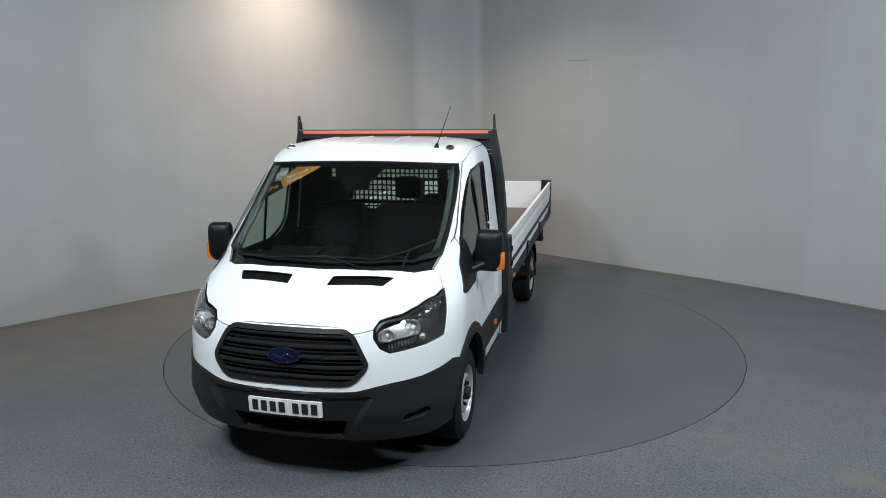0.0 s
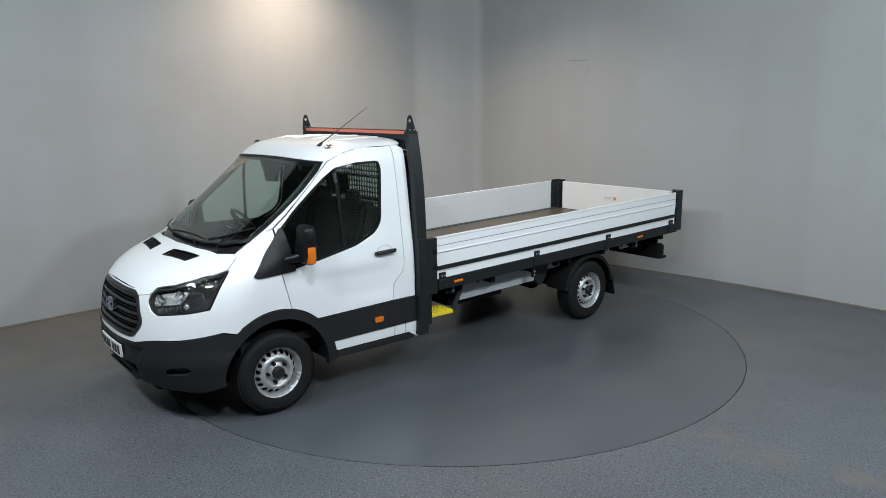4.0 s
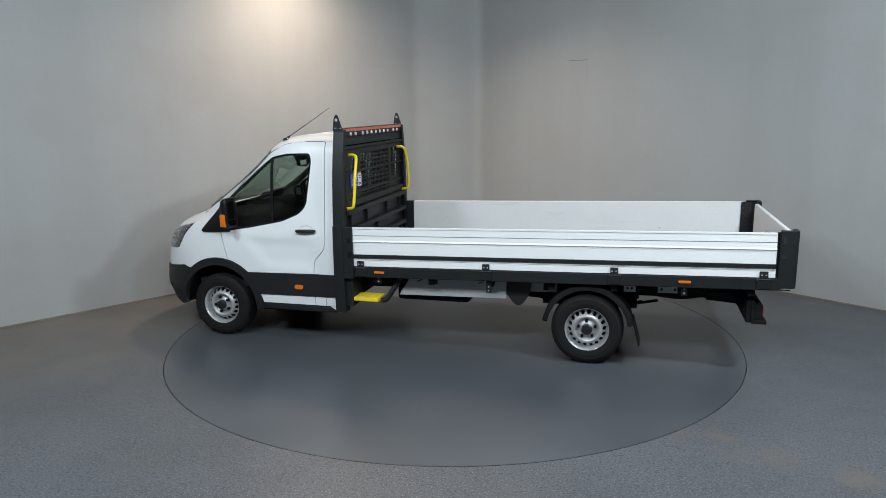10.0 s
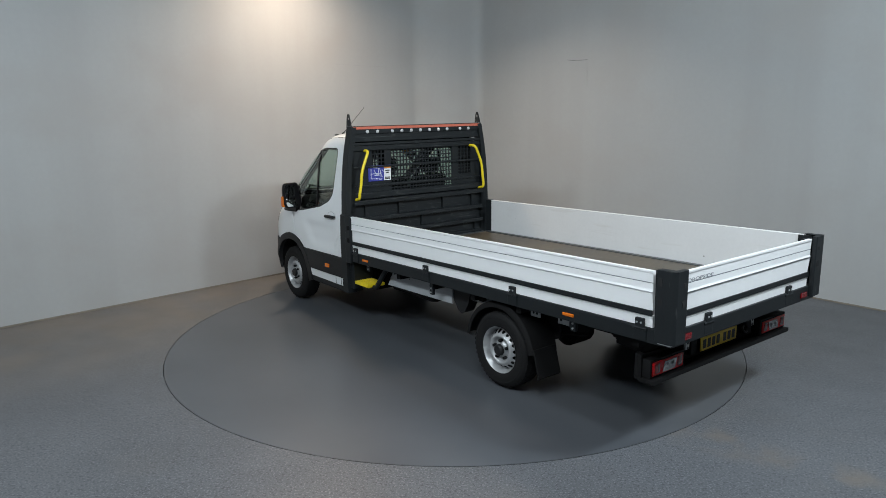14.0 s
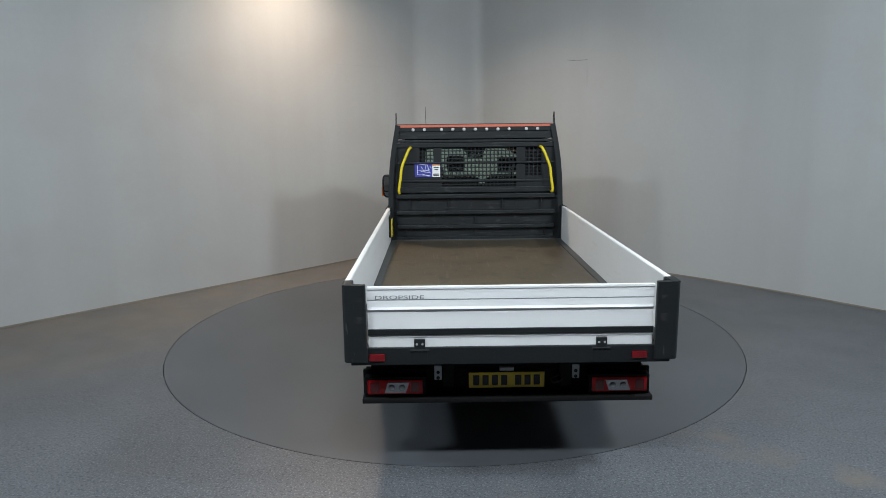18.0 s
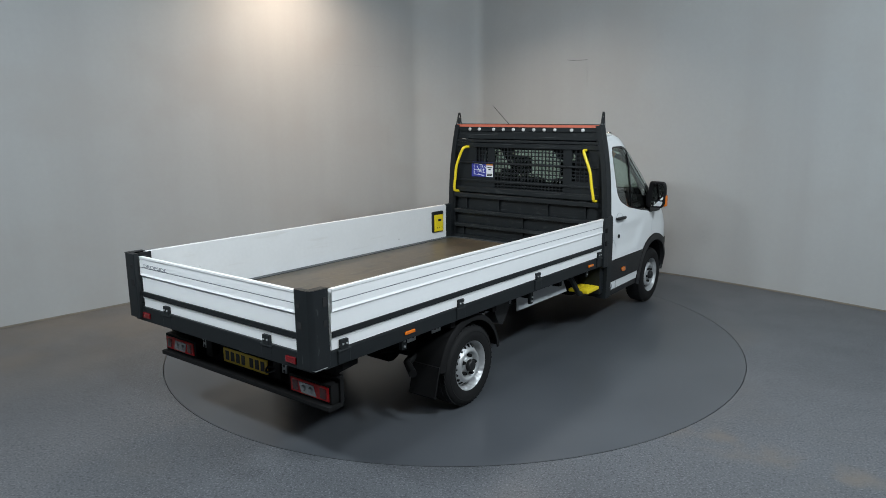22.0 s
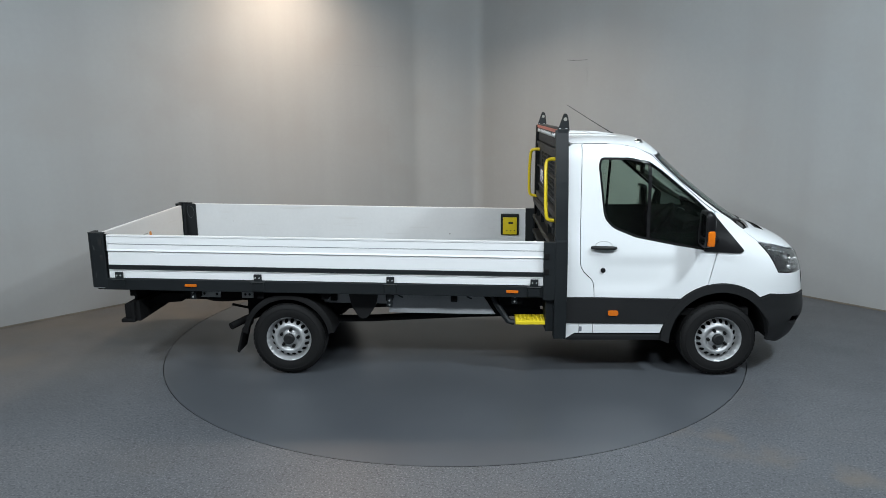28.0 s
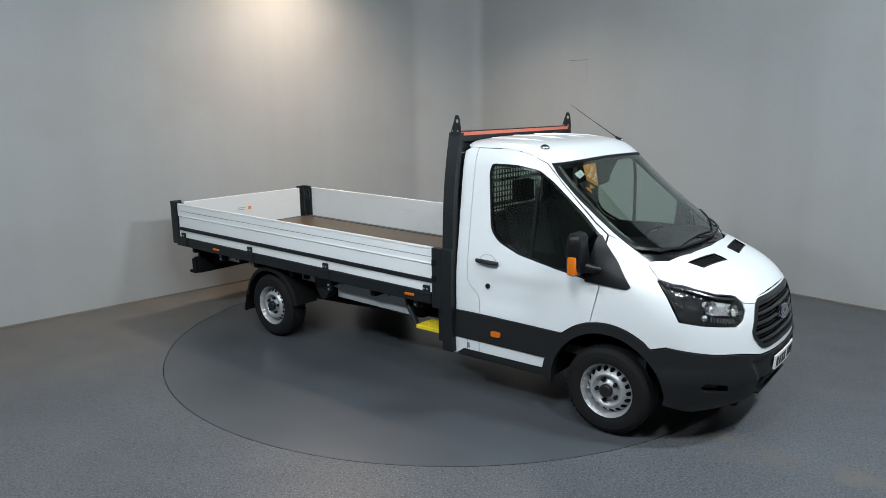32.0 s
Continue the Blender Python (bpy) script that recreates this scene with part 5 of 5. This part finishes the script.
# bed floor with its dark edge frame
BED_F, BED_R, BED_W = 0.945, -3.215, 1.085
bed = part("bed_frame", boxed(BED_R, BED_F, -1.03, 1.03, 0.745, 0.855, 0.004), M_STEEL, truck, warp=rake)
part("bed_deck", boxed(BED_R + 0.04, BED_F - 0.05, -0.965, 0.965, 0.852, 0.866), M_PLY, bed, "worn brown plywood load deck", warp=rake)
for s in (1, -1):
    part("deck_edge", boxed(BED_R + 0.03, BED_F - 0.03, s * 0.965, s * 1.03, 0.853, 0.874, 0.004), M_EDGE, bed, warp=rake)
part("deck_edge", boxed(BED_F - 0.05, BED_F - 0.01, -0.965, 0.965, 0.853, 0.874, 0.004), M_EDGE, bed, warp=rake)
for i in range(7):
    xx = BED_F - 0.3 - i * 0.6
    part("cross_bearer", boxed(xx - 0.03, xx + 0.03, -1.0, 1.0, 0.68, 0.745), M_DARK, truck, warp=rake)

# hinged sides: one profile, three lengths
SIDE = [(0.0, 1.272), (0.030, 1.272), (0.030, 1.258), (0.024, 1.252), (0.024, 1.190), (0.019, 1.186), (0.024, 1.182), (0.024, 1.140), (0.030, 1.124), (0.016, 1.112), (0.016, 0.996), (0.016, 0.868), (0.0, 0.868)]


def dropside(name, length, label):
    """A white ribbed aluminium side, its length along x from 0 backwards, its outer face to +y."""
    bm = bmesh.new()
    prism(bm, SIDE, "x", -length, 0)
    ob = part(name, bm, M_ALU, truck, label)
    part("inner_face", boxed(-length, 0, -0.006, -0.001, 0.87, 1.268), M_INNER, ob)
    # thin dark grey insert, painting the shade in the fold line
    part("groove_shade", boxed(-length, 0, 0.0200, 0.0246, 1.1845, 1.1875), M_GREYINK_SHADE, ob)
    part("rubbing_strip", boxed(-length, 0, 0.0165, 0.0290, 0.952, 0.992, 0.003), M_STEEL, ob, "black rubber strip")
    lip = part("lower_ledge", boxed(-length, 0, 0.0165, 0.022, 0.938, 0.944), M_ALU, ob)
    return ob


def hinge(parent, x):
    h = part("hinge", boxed(x - 0.035, x + 0.035, 0.0165, 0.040, 0.845, 0.925, 0.004), M_STEEL, parent, "black steel hinge")
    part("hinge_pin", tube(bmesh.new(), [(x - 0.06, 0.032, 0.853), (x + 0.06, 0.032, 0.853)], 0.011, 8), M_STEEL, h)
    part("hinge_leaf", boxed(x - 0.055, x + 0.055, 0.004, 0.036, 0.765, 0.846, 0.006), M_STEEL, h)
    for d in (-0.018, 0.018):
        part("hinge_bolt", tube(bmesh.new(), [(x + d, 0.038, 0.895), (x + d, 0.045, 0.895)], 0.008, 6), M_ZINC, h)


SLOPE = math.degrees(math.atan(0.0210))
L_SIDE = 4.0
for s in (1, -1):
    ds = dropside("dropside", L_SIDE, "white ribbed aluminium dropside with black rubber strip")
    for x in (0.755, -0.550, -1.768, -3.055):
        hinge(ds, x - 0.85)
    if s == 1:
        ds.matrix_basis = pose(0.85, 1.042, 0, 0, SLOPE, 0)
    else:
        ds.matrix_basis = pose(0.85 - L_SIDE * math.cos(radians(SLOPE)), -1.042, L_SIDE * math.sin(radians(SLOPE)), 0, -SLOPE, 180)
    # the hinges of the far side run the other way along it
for ob in [o for o in truck.children if o.name.startswith("dropside")]:
    if abs(ob.rotation_euler.z) > 1:
        for c in ob.children:
            if c.name.startswith("hinge"):
                c.matrix_basis = Matrix.Translation((-L_SIDE, 0, 0)) @ Matrix.Diagonal((-1, 1, 1, 1))
tail = dropside("tailgate", 1.828, "white ribbed aluminium tailgate with lettering")
for x in (0.585, -0.585):
    hinge(tail, x - 0.914)
RZ = 0.078
tail.matrix_basis = pose(-3.235, 0.914, RZ, 0, 0, 90)
words("DROPSIDE", 0.052, Matrix.Translation((-0.205, 0.0250, 1.2015)) @ pose(0, 0, 0, 90, 0, 180) @ Matrix.Diagonal((1.32, 0.66, 1, 1)), M_GREYINK_SHADE, tail)

# corner posts and side raves
for s in (1, -1):
    bm = bmesh.new()
    prism(bm, rounded([(-3.150, s * 1.036), (-3.150, s * 1.070), (-3.280, s * 1.070), (-3.304, s * 1.048), (-3.304, s * 0.920), (-3.264, s * 0.920), (-3.256, s * 1.016), (-3.228, s * 1.036)], 0.012), "z", 0.775, 1.285)
    post = part("corner_post", bm, M_POST, truck, "anthracite steel corner post", warp=rake)
    part("post_foot", boxed(-3.285, -3.18, s * 1.040, s * 1.068, 0.768, 0.7745), M_ZINC, post, warp=rake)
    part("post_cap", boxed(-3.298, -3.155, s * 1.01, s * 1.064, 1.2825, 1.2875, 0.002), M_STEEL, post, warp=rake)
    part("latch_slot", boxed(-3.200, -3.168, s * 1.0695, s * 1.0725, 1.17, 1.23), M_GAP, post, warp=rake)
    part("latch_slot", boxed(-3.200, -3.172, s * 1.0695, s * 1.0725, 1.04, 1.08), M_GAP, post, warp=rake)
    part("latch_slot", boxed(-3.3065, -3.3035, s * 0.945, s * 0.975, 1.17, 1.20), M_GAP, post, warp=rake)
    part("latch_slot", boxed(-3.3065, -3.3035, s * 0.945, s * 0.985, 1.03, 1.08), M_GAP, post, warp=rake)
    part("post_plate", boxed(-3.215, -3.10, s * 1.016, s * 1.030, 0.87, 1.272, 0.004), M_STEEL, post, warp=rake)
    part("side_rave", boxed(-3.20, 0.86, s * 1.03, s * 1.066, 0.755, 0.862, 0.006), M_STEEL, truck, warp=rake)
    part("front_post", boxed(0.853, 0.955, s * 1.03, s * 1.092, 0.74, 1.275, 0.006), M_STEEL, truck, warp=rake)
    for z in (0.98, 1.12):
        part("latch", boxed(0.86, 0.90, s * 1.092, s * 1.104, z, z + 0.05, 0.004), M_DARK, truck, warp=rake)
    for x in (0.575, -2.375):
        mk = part("marker_lamp", boxed(x - 0.055, x + 0.055, s * 1.066, s * 1.080, 0.797, 0.822, 0.006), M_AMBER, truck, "amber side marker lamp", warp=rake)
part("rear_rave", boxed(-3.27, -3.22, -1.03, 1.03, 0.745, 0.862, 0.006), M_STEEL, truck, warp=rake)
for y in (0.86, -0.83):
    part("rear_reflector", boxed(-3.282, -3.270, y - 0.05, y + 0.05, 0.775, 0.822, 0.006), M_DARKRED, truck, "dark red rear reflector", warp=rake)
# rear lamp bar, lamps, plate
BAR_X = -3.03
for s in (1, -1):
    arm = part("lamp_bar_arm", prism(bmesh.new(), [(-2.60, 0.72), (-2.80, 0.72), (-3.04, 0.58), (-3.04, 0.50), (-2.86, 0.62), (-2.60, 0.64)], "y", s * 0.70, s * 0.76), M_DARK, truck)
    lampb = part("tail_light", boxed(-3.070, -2.985, s * 0.550, s * 0.970, 0.530, 0.672, 0.012), M_DARK, truck, "red tail light with clear centre lenses", smooth=True)
    part("red_lens", boxed(-3.078, -3.066, s * 0.575, s * 0.950, 0.550, 0.652, 0.008), M_RED, lampb, "red lamp lens", smooth=True)
    for ya, yb in ((0.60, 0.655), (0.87, 0.93)):
        part("lamp_chamber", boxed(-3.0805, -3.0785, s * ya, s * yb, 0.565, 0.638, 0.0008), M_DARKRED, lampb, smooth=True)
    part("reverse_lens", prism(bmesh.new(), [(s * 0.69, 0.562), (s * 0.835, 0.562), (s * 0.81, 0.636), (s * 0.665, 0.636)], "x", -3.083, -3.0785), M_CLEARLENS, lampb, "clear reversing lens")
    for y in (0.715, 0.785):
        bm = lathe(bmesh.new(), [(0.001, 0.016), (0.016, 0.012), (0.023, 0.0)], 14, "z")
        bmesh.ops.transform(bm, matrix=pose(-3.083, s * y, 0.600, 0, -90, 0), verts=bm.verts)
        part("lens_dome", bm, M_CLEARLENS, lampb, smooth=True)
    part("lamp_edge", boxed(-3.0, -2.97, s * 0.545, s * 0.985, 0.525, 0.70, 0.006), M_DARK, lampb)
    part("tow_bracket", boxed(-3.04, -3.02, s * 0.47 - 0.025, s * 0.47 + 0.025, 0.635, 0.735, 0.004), M_ZINC, truck, "galvanised bracket with holes")
    for z in (0.65, 0.69):
        bm = lathe(bmesh.new(), [(0.001, 0.002), (0.012, 0.002), (0.012, -0.002), (0.001, -0.002)], 12, "z")
        bmesh.ops.transform(bm, matrix=pose(-3.0405, s * 0.47, z, 0, -90, 0), verts=bm.verts)
        part("bracket_hole", bm, M_GAP, truck)
# dark filler panel, added to close the gap above the lamp bar
part("dark_rear_fill", boxed(-2.98, -2.95, -0.93, 0.93, 0.69, 0.84), M_DARK, truck)
part("underrun_bar", boxed(-3.105, -2.975, -0.985, 0.985, 0.495, 0.530, 0.008), M_DARK, truck, "black steel under-run bar", smooth=True)
part("lamp_bar", boxed(-2.985, -2.93, -0.95, 0.97, 0.50, 0.70, 0.008), M_DARK, truck)
pr = part("number_plate", boxed(-3.022, -3.012, -0.26, 0.26, 0.566, 0.677, 0.003), M_PLATEY, truck, "yellow rear number plate")
plate_bars(pr, lambda y, z: (-3.0225, -y, z + 0.6215))
part("plate_lamp", boxed(-3.03, -2.99, -0.05, 0.05, 0.69, 0.715, 0.005), M_ZINC, truck)
bm = bmesh.new()
tube(bm, smooth_path([(-3.03, -0.40, 0.66), (-3.06, -0.36, 0.63), (-3.07, -0.31, 0.62), (-3.05, -0.30, 0.645), (-3.03, -0.36, 0.66)], 5), 0.008, 6)
part("trailer_socket_cord", bm, M_PLASTIC, truck)

# headboard
hb = part("headboard", boxed(1.0, 1.03, -1.02, 1.02, 0.86, 1.50), M_WORN, truck, "anthracite steel headboard with mesh window and yellow grab handles")
hbw = hermite([0.36, 0.9, 1.5, 1.75, 2.0, 2.15, 2.25], [1.055, 1.072, 1.056, 1.038, 1.004, 0.975, 0.955])
for s in (1, -1):
    zs = [0.37, 0.7, 1.0, 1.27, 1.285, 1.5, 1.65, 1.8, 1.9, 2.0, 2.08, 2.16, 2.25]
    outl = [(s * (hbw(z) + (0.02 if z < 1.28 else 0.0)), z) for z in zs] + [(s * (hbw(z) - (0.06 if z > 0.8 else 0.10)), z) for z in zs[::-1]]
    part("upright", prism(bmesh.new(), outl, "x", 0.955, 1.065), M_STEEL, hb)
    ear = sheet(bmesh.new(), [rounded([(0.965, 2.235), (1.075, 2.235), (1.06, 2.36), (1.045, 2.395), (1.02, 2.395)], 0.012), ellipse(1.035, 2.345, 0.017, 0.017, 12)[::-1]], 0.05, lambda x, z: (x, s * 0.948, z), 0.012, 0.006)
    er = part("ear", ear, M_STEEL, hb, "pierced steel ladder stop")
    for q in (0.99, 1.045):
        bmh = lathe(bmesh.new(), [(0.001, 0.009), (0.008, 0.008), (0.009, -0.009), (0.001, -0.009)], 8)
        bmesh.ops.translate(bmh, vec=(q, s * 0.948, 2.262), verts=bmh.verts)
        part("ear_bolt", bmh, M_ZINC, er)
    # grab handle
    pts = smooth_path([(0.985, s * 0.78, 1.985), (0.93, s * 0.785, 1.985), (0.895, s * 0.80, 1.965), (0.885, s * 0.83, 1.90), (0.88, s * 0.885, 1.76), (0.88, s * 0.905, 1.62), (0.885, s * 0.925, 1.50), (0.905, s * 0.925, 1.452), (0.985, s * 0.925, 1.440)], 6)
    part("grab_handle", tube(bmesh.new(), pts, 0.0165, 10), M_YELLOW, hb, "yellow tubular grab handle", smooth=True)
top = part("top_rail", boxed(0.97, 1.06, -0.96, 0.96, 2.175, 2.262, 0.006), M_STEEL, hb)
part("reflective_tape", boxed(0.966, 0.9695, -0.93, 0.93, 2.226, 2.255), M_TAPE, top, "red reflective strip")
part("reflective_tape", boxed(1.0605, 1.064, -0.93, 0.93, 2.226, 2.255), M_TAPE, top, "red reflective strip")
for y in (0.745, 0.61, 0.405, 0.27, 0.135, 0.0, -0.135, -0.27, -0.405, -0.61, -0.745):
    bm = lathe(bmesh.new(), [(0.001, 0.014), (0.014, 0.012), (0.020, 0.004), (0.020, -0.004)], 14, "z")
    bmesh.ops.transform(bm, matrix=pose(0.968, y, 2.198, 0, -90, 0), verts=bm.verts)
    part("rail_bolt", bm, M_BOLT, top, smooth=True)
# folded ribs of the solid part, and the plates round the mesh
for z0, z1, d in ((2.085, 2.175, 0.0), (2.045, 2.075, 0.02), (1.985, 2.040, 0.005), (1.788, 1.806, 0.012), (1.566, 1.592, 0.0), (1.44, 1.505, 0.02), (1.375, 1.425, 0.055), (1.18, 1.225, 0.055), (1.005, 1.05, 0.055)):
    part("rib", boxed(0.985 - d, 1.03, -0.96, 0.96, z0, z1, 0.006), M_WORN, hb)
part("rib", boxed(0.952, 1.0, -0.98, 0.98, 0.865, 0.90, 0.004), M_STEEL, hb)
for y, z0, z1 in ((0.33, 1.215, 1.36), (-0.33, 1.215, 1.36), (0.80, 1.215, 1.36), (-0.80, 1.215, 1.36), (0.0, 0.90, 1.01), (0.85, 0.90, 1.01), (-0.85, 0.90, 1.01), (0.0, 1.04, 1.18)):
    part("gusset", boxed(0.965, 1.0, y - 0.006, y + 0.006, z0, z1), M_STEEL, hb)
for y0, y1, z0, z1 in ((0.68, 0.985, 1.59, 1.985), (-0.985, -0.81, 1.59, 1.985), (0.415, 0.50, 1.59, 1.985), (-0.60, -0.505, 1.59, 1.985), (0.50, 0.68, 1.59, 1.80), (-0.81, -0.60, 1.59, 1.63), (0.415, 0.99, 1.50, 1.57), (-0.99, -0.505, 1.50, 1.57)):
    part("blank_plate", boxed(1.0, 1.012, y0, y1, z0, z1), M_STEEL, hb)


def mesh_panel(y0, y1, z0, z1, cols, rows):
    """Square-holed steel mesh."""
    bm = bmesh.new()
    py, pz = (y1 - y0) / cols, (z1 - z0) / rows
    for i in range(cols + 1):
        y = y0 + i * py
        box(bm, 1.002, 1.010, y - 0.0065, y + 0.0065, z0, z1)
    for j in range(rows + 1):
        z = z0 + j * pz
        box(bm, 1.003, 1.009, y0, y1, z - 0.0065, z + 0.0065)
    part("mesh_panel", bm, M_STEEL, hb, "square-holed steel mesh")


mesh_panel(-0.505, 0.415, 1.806, 1.985, 20, 4)
mesh_panel(-0.505, 0.415, 1.592, 1.788, 20, 4)
mesh_panel(-0.505, 0.415, 1.505, 1.566, 20, 2)
mesh_panel(0.50, 0.68, 1.80, 1.985, 4, 4)
mesh_panel(-0.81, -0.60, 1.806, 1.985, 4, 4)
mesh_panel(-0.81, -0.60, 1.63, 1.788, 4, 4)
# instruction sticker
st = part("instruction_sticker", boxed(0.9905, 0.9935, 0.426, 0.736, 1.630, 1.808), M_BLUE, hb, "blue and white instruction sticker")
part("sticker_white", boxed(0.9890, 0.9904, 0.428, 0.522, 1.632, 1.768), M_WPRINT_GLINT, st)
part("sticker_orange", boxed(0.9890, 0.9904, 0.428, 0.522, 1.770, 1.806), M_OPRINT, st)
for y0, z0, y1, z1 in ((0.60, 1.775, 0.60, 1.715), (0.70, 1.715, 0.60, 1.715), (0.55, 1.76, 0.53, 1.735), (0.64, 1.665, 0.56, 1.64), (0.71, 1.79, 0.58, 1.775), (0.70, 1.77, 0.70, 1.66), (0.70, 1.66, 0.55, 1.65), (0.66, 1.76, 0.62, 1.70), (0.62, 1.70, 0.55, 1.72), (0.58, 1.775, 0.56, 1.69), (0.66, 1.70, 0.54, 1.68)):
    part("drawn_line", tube(bmesh.new(), [(0.990, y0, z0), (0.990, y1, z1)], 0.0036, 4), M_WPRINT_GLINT, st)
for z, w in ((1.745, 0.03), (1.72, 0.02), (1.665, 0.035), (1.65, 0.035)):
    part("bar", boxed(0.9880, 0.9889, 0.475 - w, 0.475 + w, z - 0.006, z + 0.006), M_INK, st)
# yellow lock plate inside the left side, by the front
lk = part("lock_plate", boxed(0.56, 0.775, 1.012, 1.038, 0.955, 1.21, 0.015), M_STEEL, truck, "black and yellow lashing lock plate", warp=rake)
part("lock_cover", boxed(0.585, 0.75, 1.0, 1.0115, 0.965, 1.17, 0.01), M_YELLOW, lk, warp=rake)
for k in range(3):
    part("lock_dot", boxed(0.625 + 0.045 * k, 0.637 + 0.045 * k, 0.9975, 0.9995, 1.005, 1.017, 0.002), M_INK, lk, warp=rake)
part("lock_hole", boxed(0.65, 0.705, 0.9965, 0.9995, 1.09, 1.115, 0.004), M_INK, lk, warp=rake)
# small amber label inside the tailgate
lab = part("tailgate_label", boxed(-3.2280, -3.2262, -0.155, 0.075, 1.060, 1.110), M_INNER, truck, "small faded label with an orange square", warp=rake)
part("label_square", boxed(-3.2260, -3.2252, 0.020, 0.070, 1.064, 1.106), M_OPRINT, lab, warp=rake)
for z, w in ((1.097, 0.13), (1.073, 0.10)):
    part("bar", boxed(-3.2260, -3.2252, -0.14, -0.14 + w, z - 0.005, z + 0.005), M_PALEINK, lab, warp=rake)


# ---- what turns ----
TURNS = [(0.0, 256.71), (1.0, 247.49), (2.0, 238.39), (3.0, 229.4), (3.5, 225.0), (4.5, 215.7), (5.5, 206.33), (6.0, 201.66), (7.0, 192.58), (8.0, 183.57), (9.0, 174.64), (10.0, 165.64), (11.0, 156.68), (12.0, 147.37), (13.0, 138.09), (14.3, 126.0), (15.5, 114.72), (16.0, 109.98), (17.0, 100.53), (18.0, 91.11), (19.0, 81.70), (20.0, 72.26), (21.0, 62.83), (22.0, 53.38), (23.0, 44.04), (24.0, 34.98), (25.0, 25.88), (25.5, 21.36), (26.5, 12.2), (27.5, 3.1), (28.0, -1.46), (29.0, -10.51), (30.0, -19.57), (31.0, -28.62), (32.0, -37.75)]


def motions():
    rows, deck = [], []
    for t, a in TURNS:
        deck.append((t, pose(0, 0, GROUND, 0, 0, a)))
        rows.append((t, pose(0, 0, 0, 0, 0, a) @ Matrix.Translation((0, -0.307, 0))))
    walk(turntable, deck)
    walk(truck, rows)


motions()
